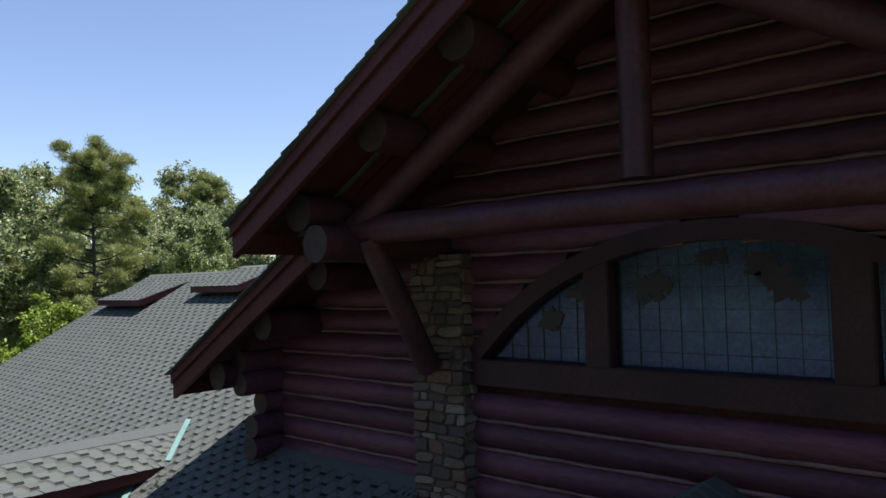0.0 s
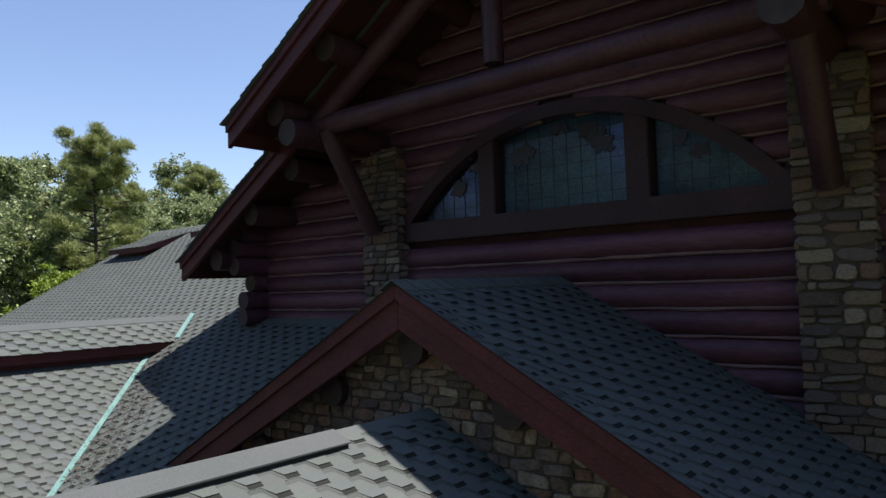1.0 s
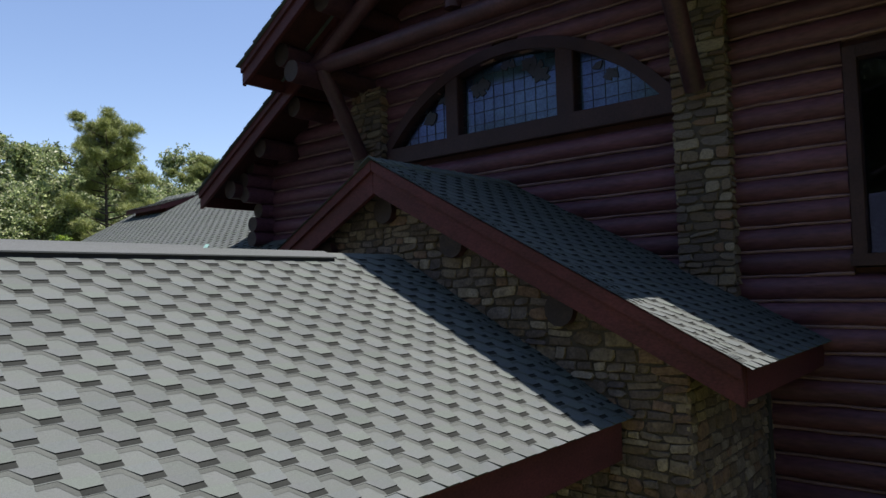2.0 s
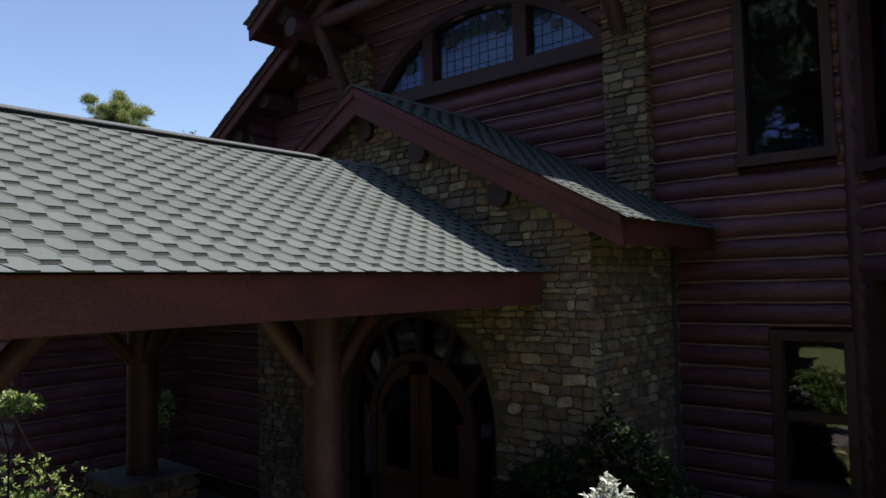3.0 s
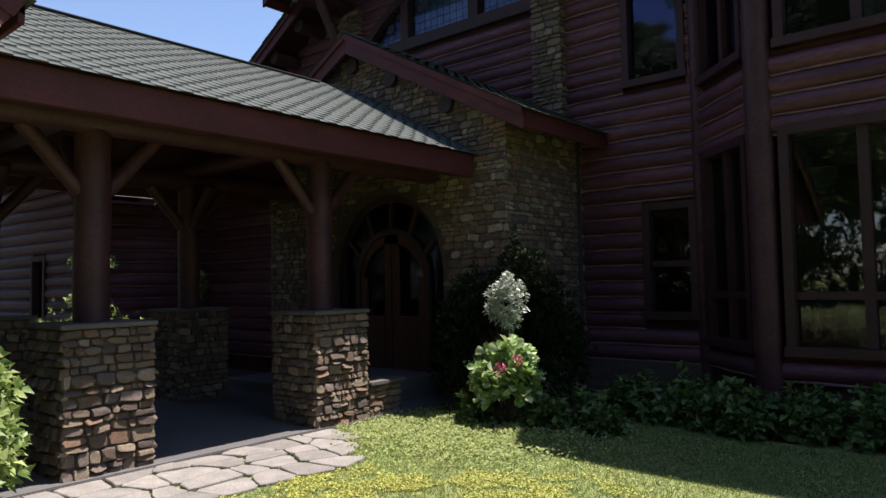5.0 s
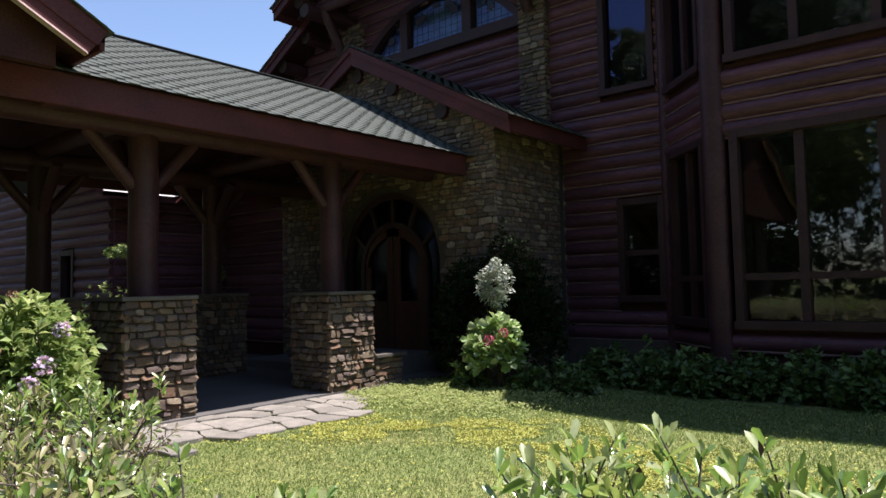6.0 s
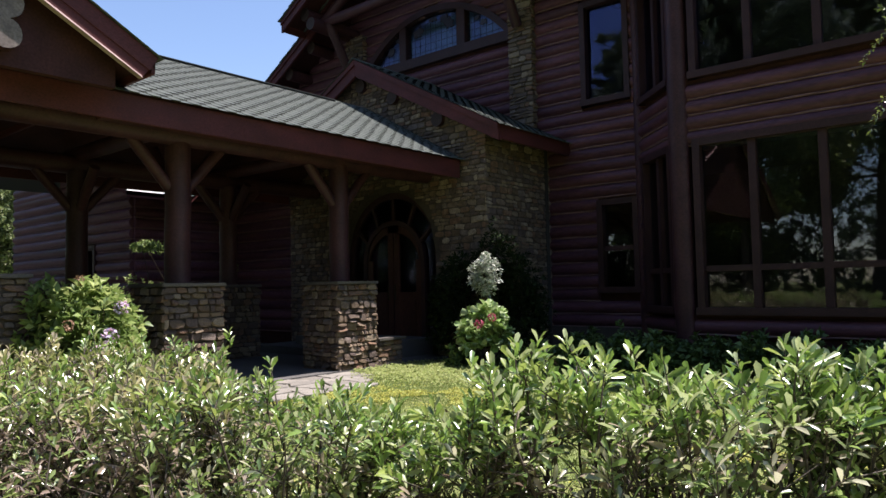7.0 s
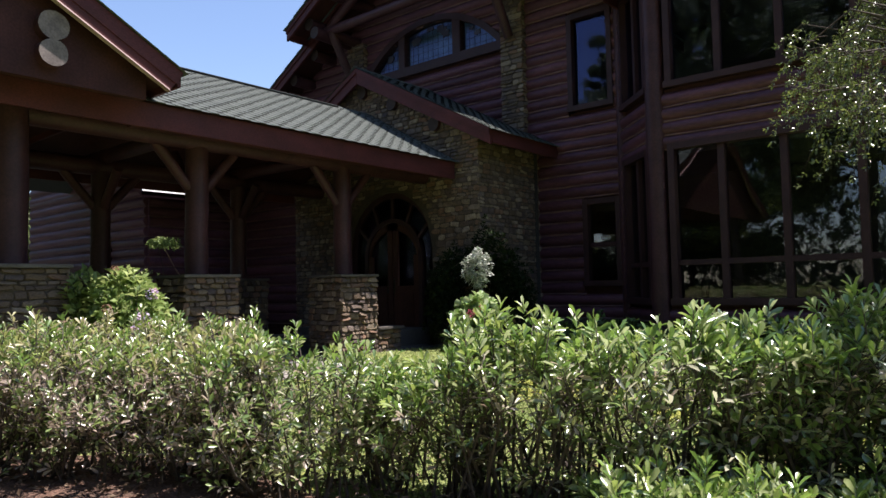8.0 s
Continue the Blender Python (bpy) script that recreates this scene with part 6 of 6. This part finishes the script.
v, f = leaf_arrays(rg, pos, rg.normal(0, 1, (n, 3)) * [1, 1, 0.2], rg.uniform(0.03, 0.07, n), rg.uniform(0.015, 0.03, n))
tagged(new("leaf_litter", mesh_np("leaf_litter", v, f, [DRYLEAF])), "dry brown leaf litter on the mulch", "leaf litter", kind="stuff")


def sward(name, label, n, seed, inside, height, width, material, lean=0.5, curl=0.3, fold=0.25, mound=0.0):
    rg = np.random.default_rng(seed)
    xy = np.column_stack([rg.uniform(-0.2, 9.5, n), rg.uniform(-4.0, 4.3, n)])
    xy = xy[inside(xy[:, 0], xy[:, 1], rg)]
    z = np.array([ground_z(x, y) for x, y in xy]) - 0.02 + (0.012 + rg.uniform(0, 0.006, len(xy)) if lean > 2 else 0) + mound * rg.random(len(xy))
    pos = np.column_stack([xy, z])
    k = len(xy)
    v, f = leaf_arrays(rg, pos, np.column_stack([rg.normal(0, lean, (k, 2)), np.ones(k)]), height * rg.uniform(0.5, 1.2, k), width, curl=curl, fold=fold)
    return tagged(new(name, mesh_np(name, v, f, [material])), label, "grass", kind="stuff")


def path_edge(y):
    return np.interp(y, [-4, -1.3, -0.4, 0.2, 1.0, 1.12], [1.1, 1.15, 1.3, 1.0, 0.42, -0.2])


def side(x, y):
    """Distance in front of the hedge line, on the house side."""
    return (x - HEDGE_O[0]) * HEDGE_N[0] + (y - HEDGE_O[1]) * HEDGE_N[1]


def on_lawn(x, y, rg):
    s = (x - HEDGE_O[0]) * HEDGE_D[0] + (y - HEDGE_O[1]) * HEDGE_D[1]
    return (side(x, y) > bed_edge(s) - 0.08) & (x > path_edge(y) - 0.3 + 0.4 * (rg.random(len(x)) - 0.5)) & (x > -0.2) & (y < 3.3)


def patches(x, y, seed):
    """Soft uneven patches about half a metre wide, 0 to 1."""
    v = np.array([noise.noise(Vector((a * 1.9, b * 1.9, seed))) + 0.5 * noise.noise(Vector((a * 5.5, b * 5.5, seed + 7))) for a, b in zip(x, y)])
    return np.clip(0.42 + 2.6 * v, 0, 1)


def on_clover(x, y, rg):
    d = y - (0.55 * (x - 3.0) * (x < 3.0) - 0.3 * (x - 3.0) * (x > 3.0) + 0.5)
    ok = on_lawn(x, y, rg) & (rg.random(len(x)) < np.exp(-(d / 0.62) ** 4) * 0.95 + 0.03)
    ok[ok] = rg.random(ok.sum()) < patches(x[ok], y[ok], 3.0) * 1.5
    return ok


def on_moss(x, y, rg):
    m = np.exp(-((y - 1.75) / 0.95) ** 4) * np.exp(-((x - 0.9) / 1.35) ** 4)
    return on_lawn(x, y, rg) & (rg.random(len(x)) < m)


sward("grass", "short green lawn grass", 260000, 5, on_lawn, 0.036, 0.006, GRASS)
sward("clover", "yellow-green clover patches in the lawn", 520000, 6, on_clover, 0.026, 0.018, LIME, 3.0, 0.05, 0.06)
sward("ground_cover", "pale lime ground cover beside the stone pillar", 150000, 9, on_moss, 0.05, 0.024, MOSS, 2.4, 0.1, 0.08, 0.05)

# flagstones let into the grass
path = tagged(new("flagstone_path"), "irregular pale flagstones let into the grass beside the walkway", "path", kind="structure")
rr = random.Random(31)
cs = 0.36
pt = {(i, j): (-0.3 + i * cs + rr.uniform(-.12, .12), -3.6 + j * cs + rr.uniform(-.12, .12)) for i in range(7) for j in range(15)}
for i in range(6):
    for j in range(14):
        q = [pt[i, j], pt[i + 1, j], pt[i + 1, j + 1], pt[i, j + 1]]
        cx, cy = sum(p[0] for p in q) / 4, sum(p[1] for p in q) / 4
        if cx > path_edge(cy) - 0.02 or cx > path_edge(cy) - 0.4 and rr.random() < 0.45 or cy > 1.05 or cx < -0.22 and 0.8 < cy < 1.8:
            continue
        poly = []
        for k in range(4):
            a, b = q[k], q[(k + 1) % 4]
            for tt in (0.12, 0.5, 0.88):
                w = 0.93 + rr.uniform(-.02, .02)
                x, y = a[0] + (b[0] - a[0]) * tt, a[1] + (b[1] - a[1]) * tt
                poly.append((cx + (x - cx) * w + rr.uniform(-.012, .012), cy + (y - cy) * w + rr.uniform(-.012, .012)))
        poly = [(max(x, -0.24), y) for x, y in poly]
        z = rr.uniform(0.012, 0.024)
        g = G()
        n = len(poly)
        inner = [(cx + (x - cx) * 0.965, cy + (y - cy) * 0.965) for x, y in poly]
        g.add([(x, y, -0.05) for x, y in poly] + [(x, y, z - 0.008) for x, y in poly] + [(x, y, z) for x, y in inner],
              [tuple(range(2 * n, 3 * n))] + [(k, (k + 1) % n, n + (k + 1) % n, n + k) for k in range(n)] + [(n + k, n + (k + 1) % n, 2 * n + (k + 1) % n, 2 * n + k) for k in range(n)])
        g.part("flagstone", FLAG, path)

STRAW = leaf_mat("old_pine_straw", [(0.115, 0.095, 0.07), (0.09, 0.078, 0.06), (0.13, 0.112, 0.085), (0.10, 0.09, 0.072)], 0.85, 0.3, 0.1)

# pine straw blown into the roof valley
rg = np.random.default_rng(8)
n = 5200
X, Y = rg.uniform(-8.4, -5.4, n), rg.uniform(2.7, 4.9, n)
ok = (Y < valley_y(-8.74, T2) - (X + 8.74) * 1.05 + 0.9) & (rg.random(n) < 0.9) & (X > -8.74 + (4.66 - Y) * 0.92)
X, Y = X[ok], Y[ok]
pos = np.column_stack([X, Y, 5.28 + 0.57 * (Y - 5.5) + 0.02 + rg.uniform(0, 0.01, len(X))])
v, f = leaf_arrays(rg, pos, np.column_stack([rg.normal(0, 1, (len(X), 2)), rg.normal(0, 0.15, len(X)) ]) + np.column_stack([np.zeros(len(X)), np.zeros(len(X)), np.zeros(len(X))]), 0.055, 0.014, curl=0.02)
tagged(new("pine_straw", mesh_np("pine_straw", v, f, [STRAW])), "brown pine straw in the roof valley", "leaf litter", kind="stuff")
